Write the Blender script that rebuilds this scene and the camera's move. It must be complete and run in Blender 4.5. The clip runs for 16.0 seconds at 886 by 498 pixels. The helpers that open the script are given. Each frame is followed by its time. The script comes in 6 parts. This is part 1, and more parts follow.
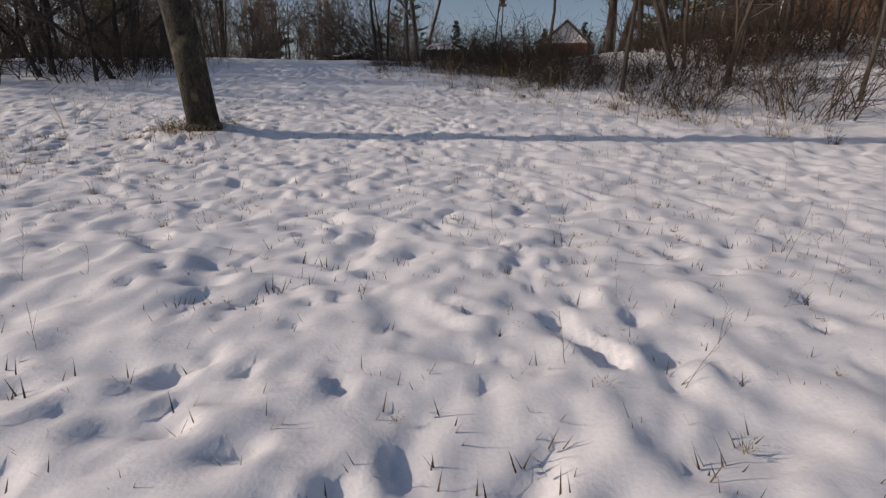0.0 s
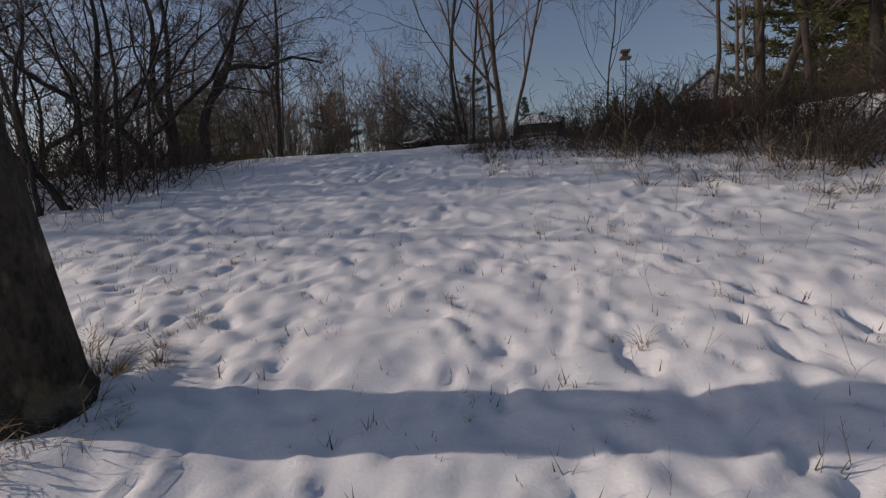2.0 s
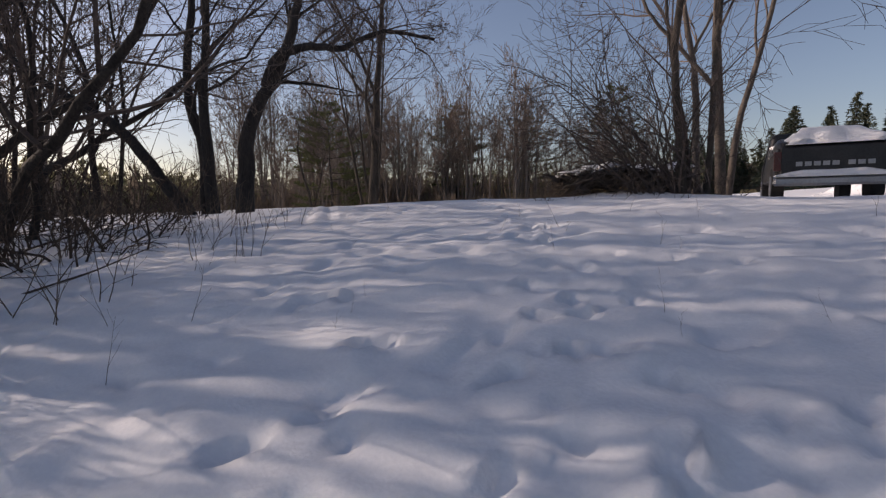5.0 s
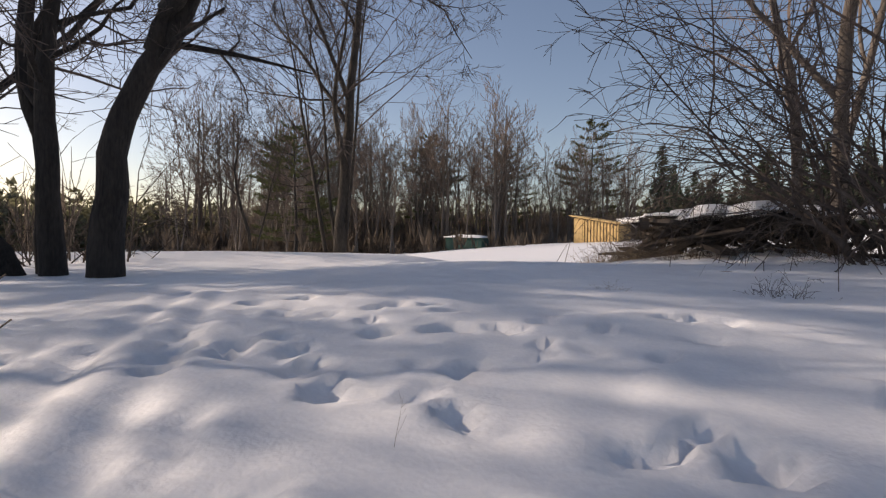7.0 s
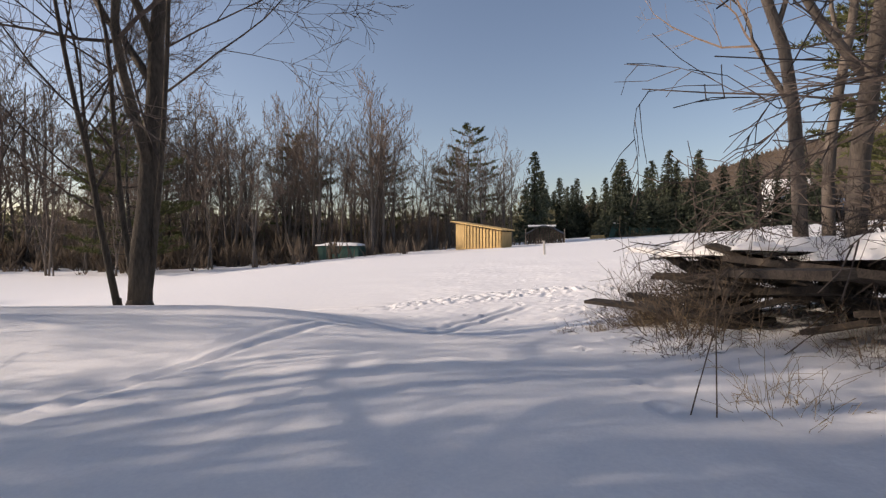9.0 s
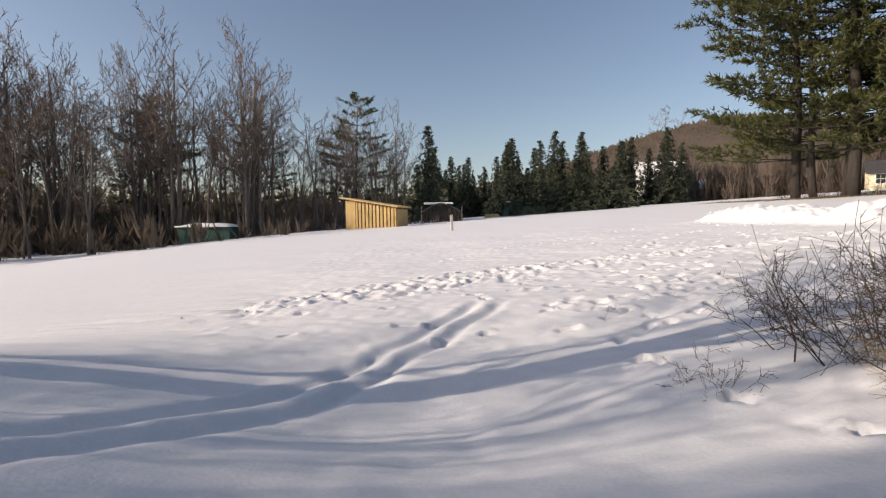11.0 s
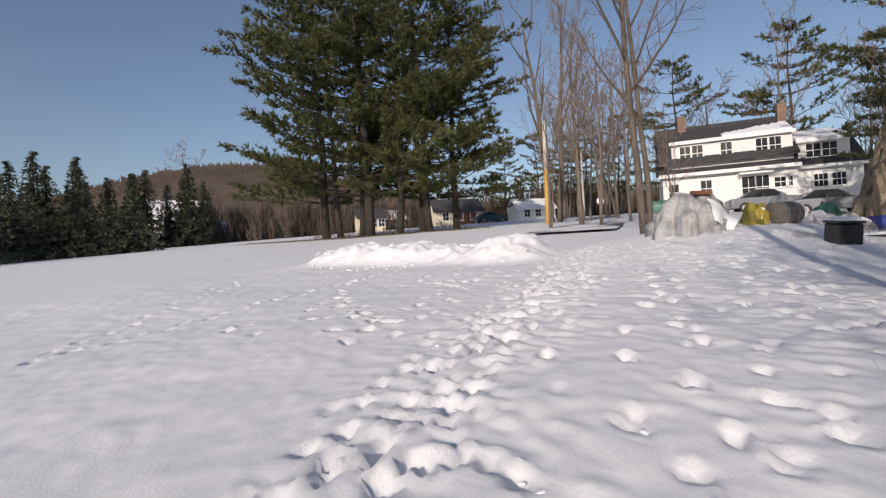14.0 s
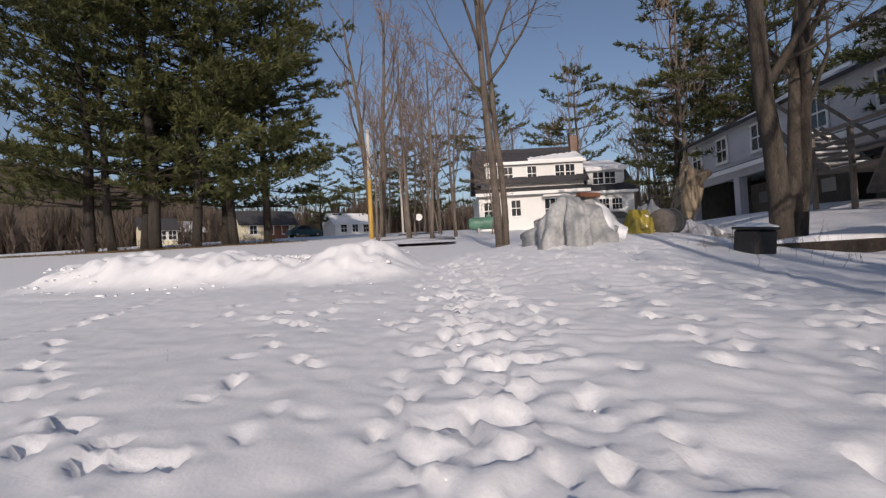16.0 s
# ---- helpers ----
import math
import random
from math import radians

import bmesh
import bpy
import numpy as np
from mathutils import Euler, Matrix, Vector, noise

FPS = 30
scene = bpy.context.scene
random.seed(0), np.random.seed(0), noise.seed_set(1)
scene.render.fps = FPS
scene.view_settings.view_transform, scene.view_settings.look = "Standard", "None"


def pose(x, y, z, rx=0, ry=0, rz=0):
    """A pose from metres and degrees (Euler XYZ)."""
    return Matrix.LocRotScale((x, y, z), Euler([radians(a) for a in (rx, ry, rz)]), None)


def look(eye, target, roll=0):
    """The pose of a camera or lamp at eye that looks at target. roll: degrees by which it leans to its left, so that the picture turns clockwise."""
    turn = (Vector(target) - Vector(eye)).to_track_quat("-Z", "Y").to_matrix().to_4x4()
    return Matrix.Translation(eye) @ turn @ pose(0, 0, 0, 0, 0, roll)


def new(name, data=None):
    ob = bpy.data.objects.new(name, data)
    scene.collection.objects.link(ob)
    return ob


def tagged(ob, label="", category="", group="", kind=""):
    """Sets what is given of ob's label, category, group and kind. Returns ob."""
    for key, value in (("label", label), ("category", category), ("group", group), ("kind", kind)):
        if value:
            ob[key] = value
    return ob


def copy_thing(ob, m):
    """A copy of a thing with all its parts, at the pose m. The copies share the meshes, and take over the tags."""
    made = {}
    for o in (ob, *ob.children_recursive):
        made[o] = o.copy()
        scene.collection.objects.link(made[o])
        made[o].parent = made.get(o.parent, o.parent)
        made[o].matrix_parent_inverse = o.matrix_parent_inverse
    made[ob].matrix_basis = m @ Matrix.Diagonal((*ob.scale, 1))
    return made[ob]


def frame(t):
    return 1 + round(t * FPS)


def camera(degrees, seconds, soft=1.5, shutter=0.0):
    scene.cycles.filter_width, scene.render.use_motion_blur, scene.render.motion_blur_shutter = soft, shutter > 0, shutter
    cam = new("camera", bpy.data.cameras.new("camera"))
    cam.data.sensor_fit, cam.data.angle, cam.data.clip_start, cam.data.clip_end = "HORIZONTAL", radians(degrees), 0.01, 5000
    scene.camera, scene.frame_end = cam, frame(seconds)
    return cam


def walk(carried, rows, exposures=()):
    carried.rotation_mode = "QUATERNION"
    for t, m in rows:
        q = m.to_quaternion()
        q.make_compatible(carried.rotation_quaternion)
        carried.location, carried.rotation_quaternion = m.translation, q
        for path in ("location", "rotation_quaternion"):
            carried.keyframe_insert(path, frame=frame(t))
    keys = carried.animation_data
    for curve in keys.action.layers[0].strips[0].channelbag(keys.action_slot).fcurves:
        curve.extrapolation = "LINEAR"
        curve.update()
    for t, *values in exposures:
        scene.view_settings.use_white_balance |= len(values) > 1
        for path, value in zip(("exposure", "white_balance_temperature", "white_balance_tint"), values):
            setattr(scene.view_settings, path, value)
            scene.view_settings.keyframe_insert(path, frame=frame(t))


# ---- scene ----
cam = camera(84.0, 16.0, 1.3)
PATH = [
    (0, (0.475, 1.042, 0.963), (0.397, 2.968, 0.428), 1.5),
    (0.5, (0.099, 2.395, 1.026), (-0.029, 4.354, 0.647), -0.0),
    (1, (-0.298, 3.709, 1.158), (-0.483, 5.680, 0.871), -1.9),
    (1.5, (-0.67, 4.929, 1.334), (-0.931, 6.897, 1.091), -2.4),
    (2, (-1.002, 6.067, 1.483), (-1.359, 8.020, 1.242), -2.9),
    (2.5, (-1.333, 7.185, 1.587), (-1.813, 9.113, 1.357), -4.0),
    (3, (-1.636, 8.245, 1.685), (-2.228, 10.143, 1.47), -2.5),
    (3.5, (-1.94, 9.310, 1.824), (-2.621, 11.179, 1.62), -1.5),
    (4, (-2.272, 10.315, 2.027), (-3.03, 12.155, 1.83), -0.1),
    (4.5, (-2.684, 11.269, 2.261), (-3.498, 13.085, 2.067), -0.7),
    (7, (-5.235, 15.559, 2.735), (-5.926, 17.435, 2.688), 0.8),
    (7.5, (-5.604, 16.344, 2.829), (-6.262, 18.232, 2.787), 1.3),
    (8, (-5.947, 17.178, 2.906), (-6.513, 19.096, 2.875), 1.2),
    (8.5, (-6.258, 17.955, 3.001), (-6.635, 19.919, 2.985), 1.2),
    (9, (-6.51, 18.739, 3.084), (-6.702, 20.729, 3.055), -0.1),
    (11.5, (-7.066, 23.353, 2.718), (-6.654, 25.307, 2.61), -0.9),
    (12, (-7.112, 24.357, 2.851), (-6.47, 26.250, 2.791), -2.0),
    (12.5, (-6.961, 25.438, 2.936), (-5.983, 27.182, 2.906), -3.5),
    (13, (-6.644, 26.415, 2.962), (-5.356, 27.946, 2.945), -4.0),
    (13.5, (-6.178, 27.231, 2.95), (-4.636, 28.505, 2.944), -3.6),
    (14, (-5.625, 27.885, 2.934), (-3.888, 28.877, 2.937), -3.2),
    (14.5, (-5.043, 28.384, 2.902), (-3.159, 29.054, 2.92), -2.7),
    (15, (-4.459, 28.778, 2.856), (-2.5, 29.179, 2.889), -2.6),
    (15.5, (-3.927, 29.107, 2.836), (-1.96, 29.463, 2.884), -2.9),
    (16, (-3.413, 29.378, 2.886), (-1.433, 29.658, 2.915), -3.2),
]
EXPOSURES = [(0.0, -0.12, 7300, 20), (2.0, -0.33, 7150, 20), (3.0, -0.16, 7250, 21), (3.5, -0.32, 7150, 21), (4.0, -0.36, 7050, 24), (4.5, 0.04, 7200, 25), (7.0, 0.60, 7600, 20), (8.0, 0.55, 7500, 21), (9.0, 0.65, 7600, 20), (11.5, 0.62, 7500, 17), (12.5, 0.40, 7100, 17), (13.5, 0.26, 6900, 17), (16.0, -0.06, 6800, 18)]
walk(cam, [(t, look(eye, target, roll)) for t, eye, target, roll in PATH], EXPOSURES)

# ---- world, sun ----
SUN_EL, SUN_AZ = 21.6, 263.4          # azimuth clockwise from +y
sun_dir = Vector((math.sin(radians(SUN_AZ)) * math.cos(radians(SUN_EL)), math.cos(radians(SUN_AZ)) * math.cos(radians(SUN_EL)), math.sin(radians(SUN_EL))))
world = bpy.data.worlds.new("sky")
scene.world = world
world.use_nodes = True
wn = world.node_tree.nodes
wbg = wn["Background"]
sky = wn.new("ShaderNodeTexSky")
sky.sky_type, sky.sun_disc = "NISHITA", False
sky.sun_elevation, sky.sun_rotation = radians(SUN_EL), radians(SUN_AZ)
sky.air_density, sky.dust_density, sky.ozone_density, sky.altitude = 1.0, 1.3, 2.1, 200
world.node_tree.links.new(sky.outputs[0], wbg.inputs[0])
wbg.inputs[1].default_value = 0.095
sun_data = bpy.data.lights.new("sun", "SUN")
sun_data.energy, sun_data.angle, sun_data.color = 2.8, radians(0.55), (1.0, 0.93, 0.83)
sun = new("sun", sun_data)
sun.matrix_world = look(sun_dir * 50, (0, 0, 0))


# ---- materials ----
def material(name, rough=0.8, metal=0.0):
    m = bpy.data.materials.new(name)
    m.use_nodes = True
    b = m.node_tree.nodes["Principled BSDF"]
    b.inputs["Roughness"].default_value, b.inputs["Metallic"].default_value = rough, metal
    return m, m.node_tree.nodes, m.node_tree.links, b


def surface(name, dark, light, scale=6.0, fine=60.0, rough=0.8, bump=0.3, metal=0.0, stretch=(1, 1, 1), third=None, third_at=0.62, dist=0.01, per_object=0.0):
    """Two-scale noise between two colours, an optional third colour in patches, and relief."""
    m, n, l, b = material(name, rough, metal)
    tc = n.new("ShaderNodeTexCoord")
    mp = n.new("ShaderNodeMapping")
    mp.inputs["Scale"].default_value = stretch
    l.new(tc.outputs["Object"], mp.inputs[0])
    a, c = n.new("ShaderNodeTexNoise"), n.new("ShaderNodeTexNoise")
    a.inputs["Scale"].default_value, a.inputs["Detail"].default_value = scale, 4
    c.inputs["Scale"].default_value, c.inputs["Detail"].default_value = fine, 5
    l.new(mp.outputs[0], a.inputs["Vector"]), l.new(mp.outputs[0], c.inputs["Vector"])
    mix = n.new("ShaderNodeMath")
    mix.operation = "MULTIPLY_ADD"
    mix.inputs[1].default_value = 0.5
    half = n.new("ShaderNodeMath")
    half.operation = "MULTIPLY"
    half.inputs[1].default_value = 0.5
    l.new(c.outputs[0], half.inputs[0]), l.new(a.outputs[0], mix.inputs[0]), l.new(half.outputs[0], mix.inputs[2])
    ramp = n.new("ShaderNodeValToRGB")
    ramp.color_ramp.elements[0].position, ramp.color_ramp.elements[1].position = 0.34, 0.66
    ramp.color_ramp.elements[0].color, ramp.color_ramp.elements[1].color = (*dark, 1), (*light, 1)
    l.new(mix.outputs[0], ramp.inputs[0])
    out = ramp.outputs[0]
    if third:
        d = n.new("ShaderNodeTexNoise")
        d.inputs["Scale"].default_value, d.inputs["Detail"].default_value = scale * 0.6, 6
        l.new(mp.outputs[0], d.inputs["Vector"])
        r2 = n.new("ShaderNodeValToRGB")
        r2.color_ramp.elements[0].position, r2.color_ramp.elements[1].position = third_at - 0.05, third_at + 0.05
        l.new(d.outputs[0], r2.inputs[0])
        mx = n.new("ShaderNodeMix")
        mx.data_type = "RGBA"
        l.new(r2.outputs[0], mx.inputs[0]), l.new(out, mx.inputs[6])
        mx.inputs[7].default_value = (*third, 1)
        out = mx.outputs[2]
    if per_object:
        info = n.new("ShaderNodeObjectInfo")
        hs = n.new("ShaderNodeHueSaturation")
        rg = n.new("ShaderNodeMapRange")
        rg.inputs[3].default_value, rg.inputs[4].default_value = 1 - per_object, 1 + per_object
        l.new(info.outputs["Random"], rg.inputs[0]), l.new(rg.outputs[0], hs.inputs["Value"]), l.new(out, hs.inputs["Color"])
        out = hs.outputs[0]
    l.new(out, b.inputs["Base Color"])
    if bump:
        bp = n.new("ShaderNodeBump")
        bp.inputs["Strength"].default_value, bp.inputs["Distance"].default_value = bump, dist
        l.new(mix.outputs[0], bp.inputs["Height"]), l.new(bp.outputs[0], b.inputs["Normal"])
    return m


SNOW = surface("snow", (0.80, 0.81, 0.83), (0.90, 0.90, 0.90), 9, 70, 0.65, 0.20, dist=0.016)
SNOW_CAP = surface("snow_cap", (0.80, 0.81, 0.83), (0.90, 0.90, 0.90), 2, 30, 0.65, 0.5, dist=0.03)
BARK = surface("bark", (0.035, 0.028, 0.022), (0.11, 0.09, 0.07), 9, 50, 0.95, 0.8, stretch=(1, 1, 0.25), dist=0.03)
BARK_MOSS = surface("mossy_bark", (0.010, 0.009, 0.008), (0.075, 0.064, 0.048), 13, 48, 0.95, 1.0, stretch=(1, 1, 0.5), third=(0.13, 0.12, 0.08), third_at=0.62, dist=0.07)
BARK_TAN = surface("tan_bark", (0.075, 0.060, 0.048), (0.19, 0.155, 0.125), 8, 45, 0.95, 0.6, stretch=(1, 1, 0.3), dist=0.02)
BARK_DARK = surface("dark_bark", (0.018, 0.015, 0.013), (0.06, 0.05, 0.042), 8, 45, 0.95, 0.9, stretch=(1, 1, 0.22), dist=0.04)
TWIG = surface("twig", (0.05, 0.038, 0.032), (0.13, 0.10, 0.085), 6, 40, 0.9, 0)
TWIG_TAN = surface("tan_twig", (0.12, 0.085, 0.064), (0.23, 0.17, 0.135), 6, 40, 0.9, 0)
BRUSH = surface("brush_stem", (0.025, 0.018, 0.014), (0.095, 0.066, 0.048), 5, 40, 0.9, 0)
GRASS = surface("dry_grass", (0.16, 0.11, 0.055), (0.36, 0.27, 0.15), 5, 40, 0.9, 0)
WEED = surface("brown_weed", (0.06, 0.042, 0.03), (0.15, 0.11, 0.075), 5, 40, 0.9, 0)
NEEDLE = surface("pine_needle", (0.035, 0.046, 0.016), (0.120, 0.125, 0.040), 0.5, 14, 0.75, 0, per_object=0.15)
# Distance haze is put into this bark as a paler colour.
HAZED_BARK = surface("hazed_bark", (0.10, 0.082, 0.066), (0.22, 0.18, 0.15), 6, 40, 0.95, 0.3, stretch=(1, 1, 0.25))
NEEDLE_DARK = surface("spruce_needle", (0.030, 0.040, 0.026), (0.082, 0.096, 0.056), 0.7, 12, 0.8, 0, per_object=0.2)
# Lightened evergreen colour; the haze over the distant woods is in it.
HAZED_GREEN = surface("hazed_evergreen", (0.09, 0.092, 0.058), (0.17, 0.165, 0.105), 0.1, 1.0, 0.95, 0)
FARWOOD = surface("far_bare_wood", (0.085, 0.066, 0.050), (0.175, 0.135, 0.105), 0.08, 0.9, 0.95, 0.0)
WHITE = surface("white_clapboard", (0.70, 0.70, 0.68), (0.82, 0.81, 0.79), 0.8, 20, 0.6, 0.1)
TRIM = surface("white_trim", (0.74, 0.74, 0.73), (0.84, 0.84, 0.83), 2, 30, 0.5, 0.1)
ROOF = surface("dark_shingle", (0.03, 0.03, 0.034), (0.075, 0.072, 0.075), 3, 40, 0.9, 0.5, stretch=(1, 1, 3))
PINE_WOOD = surface("new_pine_board", (0.42, 0.27, 0.10), (0.62, 0.43, 0.19), 3, 30, 0.75, 0.2, stretch=(4, 4, 0.5), per_object=0.12)
GREY_WOOD = surface("weathered_wood", (0.10, 0.085, 0.07), (0.24, 0.21, 0.18), 4, 35, 0.9, 0.4, stretch=(3, 3, 0.5), per_object=0.2)
OLD_WOOD = surface("old_lumber", (0.014, 0.011, 0.009), (0.075, 0.058, 0.045), 5, 40, 0.95, 0.5, stretch=(3, 0.6, 3), per_object=0.35)
BARN_WOOD = surface("brown_barn_wood", (0.07, 0.042, 0.028), (0.17, 0.105, 0.068), 4, 30, 0.9, 0.3, stretch=(3, 3, 0.5), per_object=0.2)
RED_WOOD = surface("brown_red_wood", (0.10, 0.035, 0.02), (0.22, 0.09, 0.05), 4, 30, 0.85, 0.3, stretch=(3, 3, 0.5))
GLASS_DARK = surface("window_glass", (0.015, 0.018, 0.022), (0.04, 0.045, 0.05), 1, 8, 0.08, 0)
# Black paint and plastic; also stands for shade in garage bays and hut doorway.
BLACK = surface("black_paint_and_shade", (0.008, 0.008, 0.009), (0.025, 0.025, 0.027), 3, 30, 0.45, 0.1)
GREY_TARP = surface("grey_tarp", (0.26, 0.27, 0.27), (0.50, 0.50, 0.49), 3, 20, 0.55, 0.4, dist=0.02)
GREEN_TARP = surface("green_tarp", (0.012, 0.05, 0.04), (0.03, 0.10, 0.075), 2, 20, 0.5, 0.3)
YELLOW_TARP = surface("yellow_plastic", (0.24, 0.19, 0.03), (0.46, 0.37, 0.06), 4, 25, 0.5, 0.3)
YELLOW_POLE = surface("yellow_pole_wood", (0.42, 0.24, 0.045), (0.62, 0.40, 0.10), 4, 30, 0.85, 0.3, stretch=(3, 3, 0.3))
PALE_POLE = surface("pale_pole_wood", (0.45, 0.42, 0.37), (0.66, 0.62, 0.56), 4, 30, 0.85, 0.3, stretch=(3, 3, 0.3))
CAR_SILVER = surface("silver_paint", (0.16, 0.18, 0.20), (0.24, 0.26, 0.28), 2, 20, 0.3, 0, metal=0.5)
CAR_TEAL = surface("teal_paint", (0.012, 0.05, 0.06), (0.03, 0.085, 0.095), 2, 20, 0.35, 0)
RUBBER = surface("rubber", (0.012, 0.012, 0.012), (0.03, 0.03, 0.03), 4, 40, 0.8, 0.1)
TANK = surface("green_tank_paint", (0.10, 0.24, 0.17), (0.17, 0.34, 0.25), 2, 20, 0.45, 0.1)
STUMP = surface("bare_stump_wood", (0.16, 0.12, 0.075), (0.42, 0.34, 0.24), 4, 30, 0.9, 1.0, stretch=(2.5, 2.5, 0.35), third=(0.09, 0.07, 0.05), third_at=0.58, dist=0.05)
BRICK = surface("chimney_brick", (0.16, 0.10, 0.075), (0.32, 0.22, 0.17), 6, 40, 0.9, 0.4)
# Pale siding with the shaded side's blue-grey put into its colour.
SHADE_WALL = surface("shaded_pale_siding", (0.46, 0.47, 0.50), (0.60, 0.61, 0.63), 1, 20, 0.6, 0.1)
CREAM = surface("cream_siding", (0.62, 0.56, 0.38), (0.76, 0.70, 0.52), 1, 20, 0.6, 0.1)
BLUE = surface("blue_plastic", (0.02, 0.05, 0.28), (0.04, 0.09, 0.42), 3, 20, 0.5, 0.1)
METAL = surface("grey_metal", (0.28, 0.28, 0.29), (0.42, 0.42, 0.43), 3, 30, 0.4, 0.1, metal=0.7)
RED = surface("red_lens", (0.05, 0.006, 0.006), (0.10, 0.012, 0.012), 3, 30, 0.3, 0)


def let_light_through(m, share, tint):
    """Needles and twig ends pass on part of the light that falls on their far side; in the far woods it stands in for
    haze.
    """
    n, l = m.node_tree.nodes, m.node_tree.links
    b, out = n["Principled BSDF"], n["Material Output"]
    tr, mx = n.new("ShaderNodeBsdfTranslucent"), n.new("ShaderNodeMixShader")
    tr.inputs[0].default_value = (*tint, 1)
    mx.inputs[0].default_value = share
    l.new(b.outputs[0], mx.inputs[1]), l.new(tr.outputs[0], mx.inputs[2]), l.new(mx.outputs[0], out.inputs[0])


# Both far woods get extra passed-on light in place of haze.
let_light_through(HAZED_GREEN, 0.40, (0.22, 0.21, 0.12))
let_light_through(FARWOOD, 0.30, (0.20, 0.16, 0.12))
let_light_through(NEEDLE, 0.15, (0.10, 0.11, 0.03))

# ---- ground shape ----
YS = [-60, -5, 2, 6.4, 8, 10, 12, 14, 17.5, 20, 22, 25, 27.5, 31, 36, 45, 60, 80, 400]
ZS = [-2, -0.35, 0.1, 0.40, 0.66, 1.07, 1.58, 2.03, 2.44, 2.5, 2.42, 2.37, 2.40, 2.46, 2.54, 2.72, 2.95, 3.1, 6.0]


def profile(y):
    X, Z = np.array(YS, float), np.array(ZS, float)
    s = np.diff(Z) / np.diff(X)
    k = np.zeros(len(X))
    for i in range(1, len(X) - 1):
        k[i] = 0 if s[i - 1] * s[i] <= 0 else 2 * s[i - 1] * s[i] / (s[i - 1] + s[i])
    y = np.clip(y, X[0], X[-1])
    i = np.clip(np.searchsorted(X, y) - 1, 0, len(X) - 2)
    h = X[i + 1] - X[i]
    u = (y - X[i]) / h
    return (2 * u**3 - 3 * u**2 + 1) * Z[i] + (u**3 - 2 * u**2 + u) * h * k[i] + (-2 * u**3 + 3 * u**2) * Z[i + 1] + (u**3 - u**2) * h * k[i + 1]


def step(a, b, v):
    u = np.clip((v - a) / (b - a), 0, 1)
    return u * u * (3 - 2 * u)


def hump(x, y, cx, cy, rx, ry):
    return np.exp(-((x - cx) / rx) ** 2 - ((y - cy) / ry) ** 2)


def gz(x, y):
    """Height of the snow, without its small relief."""
    x, y = np.asarray(x, float), np.asarray(y, float)
    z = profile(y) + step(21.5, 26.5, y) * 0.06 * np.clip(x, -26, 60)
    z = z + (1 - step(20.0, 25.5, y)) * step(0, 13, x) * step(6, 18, y) * 1.35
    left = step(-6, -9.5, x)
    z = z + left * (0.34 * hump(x, y, x, 24.2, 1, 2.0) - 0.22 * hump(x, y, x, 19.8, 1, 3))
    z = z + 0.45 * hump(x, y, 5.5, 27.7, 3, 2.2) + 0.26 * hump(x, y, -3.7, 22.2, 1.3, 1.7) + 0.10 * hump(x, y, -3.0, 7.7, 0.7, 0.6)
    z = z - 0.20 * hump(x, y, -6.9, 24.3, 1.8, 1.1)
    z = z - step(-12, -40, x) * step(10, 30, y) * 0.8 - step(-8, -30, x) * (1 - step(14, 24, y)) * 0.8
    z = z + step(14, 34, x) * (1 - step(23, 27, y)) * 0.25
    return z


def ground_at(x, y):
    return float(gz(x, y))


def lattice(ix, iy, seed):
    h = (ix.astype(np.int64) * 374761393 + iy.astype(np.int64) * 668265263 + seed * 974711) & 0x7FFFFFFF
    h = ((h ^ (h >> 13)) * 1274126177) & 0x7FFFFFFF
    return ((h ^ (h >> 16)) & 0xFFFF) / 65535.0


def vnoise(x, y, seed):
    """Smooth noise from -1 to 1 with cells of 1."""
    ix, iy = np.floor(x), np.floor(y)
    u, v = x - ix, y - iy
    u, v = u * u * (3 - 2 * u), v * v * (3 - 2 * v)
    a, b = lattice(ix, iy, seed), lattice(ix + 1, iy, seed)
    c, d = lattice(ix, iy + 1, seed), lattice(ix + 1, iy + 1, seed)
    return ((a * (1 - u) + b * u) * (1 - v) + (c * (1 - u) + d * u) * v) * 2 - 1


def axis_steps(lo, hi, fine_step, reach, growth=1.12, mid=None):
    core = np.arange(lo, hi, fine_step) if mid is None else np.concatenate([np.arange(lo, mid, fine_step), np.arange(mid, hi, fine_step * 1.6)])
    out, s, a = [], fine_step, hi
    while a < reach:
        out.append(a)
        s *= growth
        a += s
    up_side = np.array(out + [reach])
    out, s, a = [], fine_step, lo
    while a > -reach:
        s *= growth
        a -= s
        out.append(a)
    return np.concatenate([np.array(out[::-1]), core, up_side])


def on_line(p0, p1, n, rng, side, jitter):
    """Points of a walker's alternate steps from p0 to p1."""
    d = np.array(p1, float) - p0
    w = np.array([-d[1], d[0]]) / np.hypot(*d)
    return [(np.array(p0) + d * (i + 0.5) / n + w * (side if i % 2 else -side) + rng.normal(0, jitter, 2), math.atan2(d[1], d[0])) for i in range(n)]


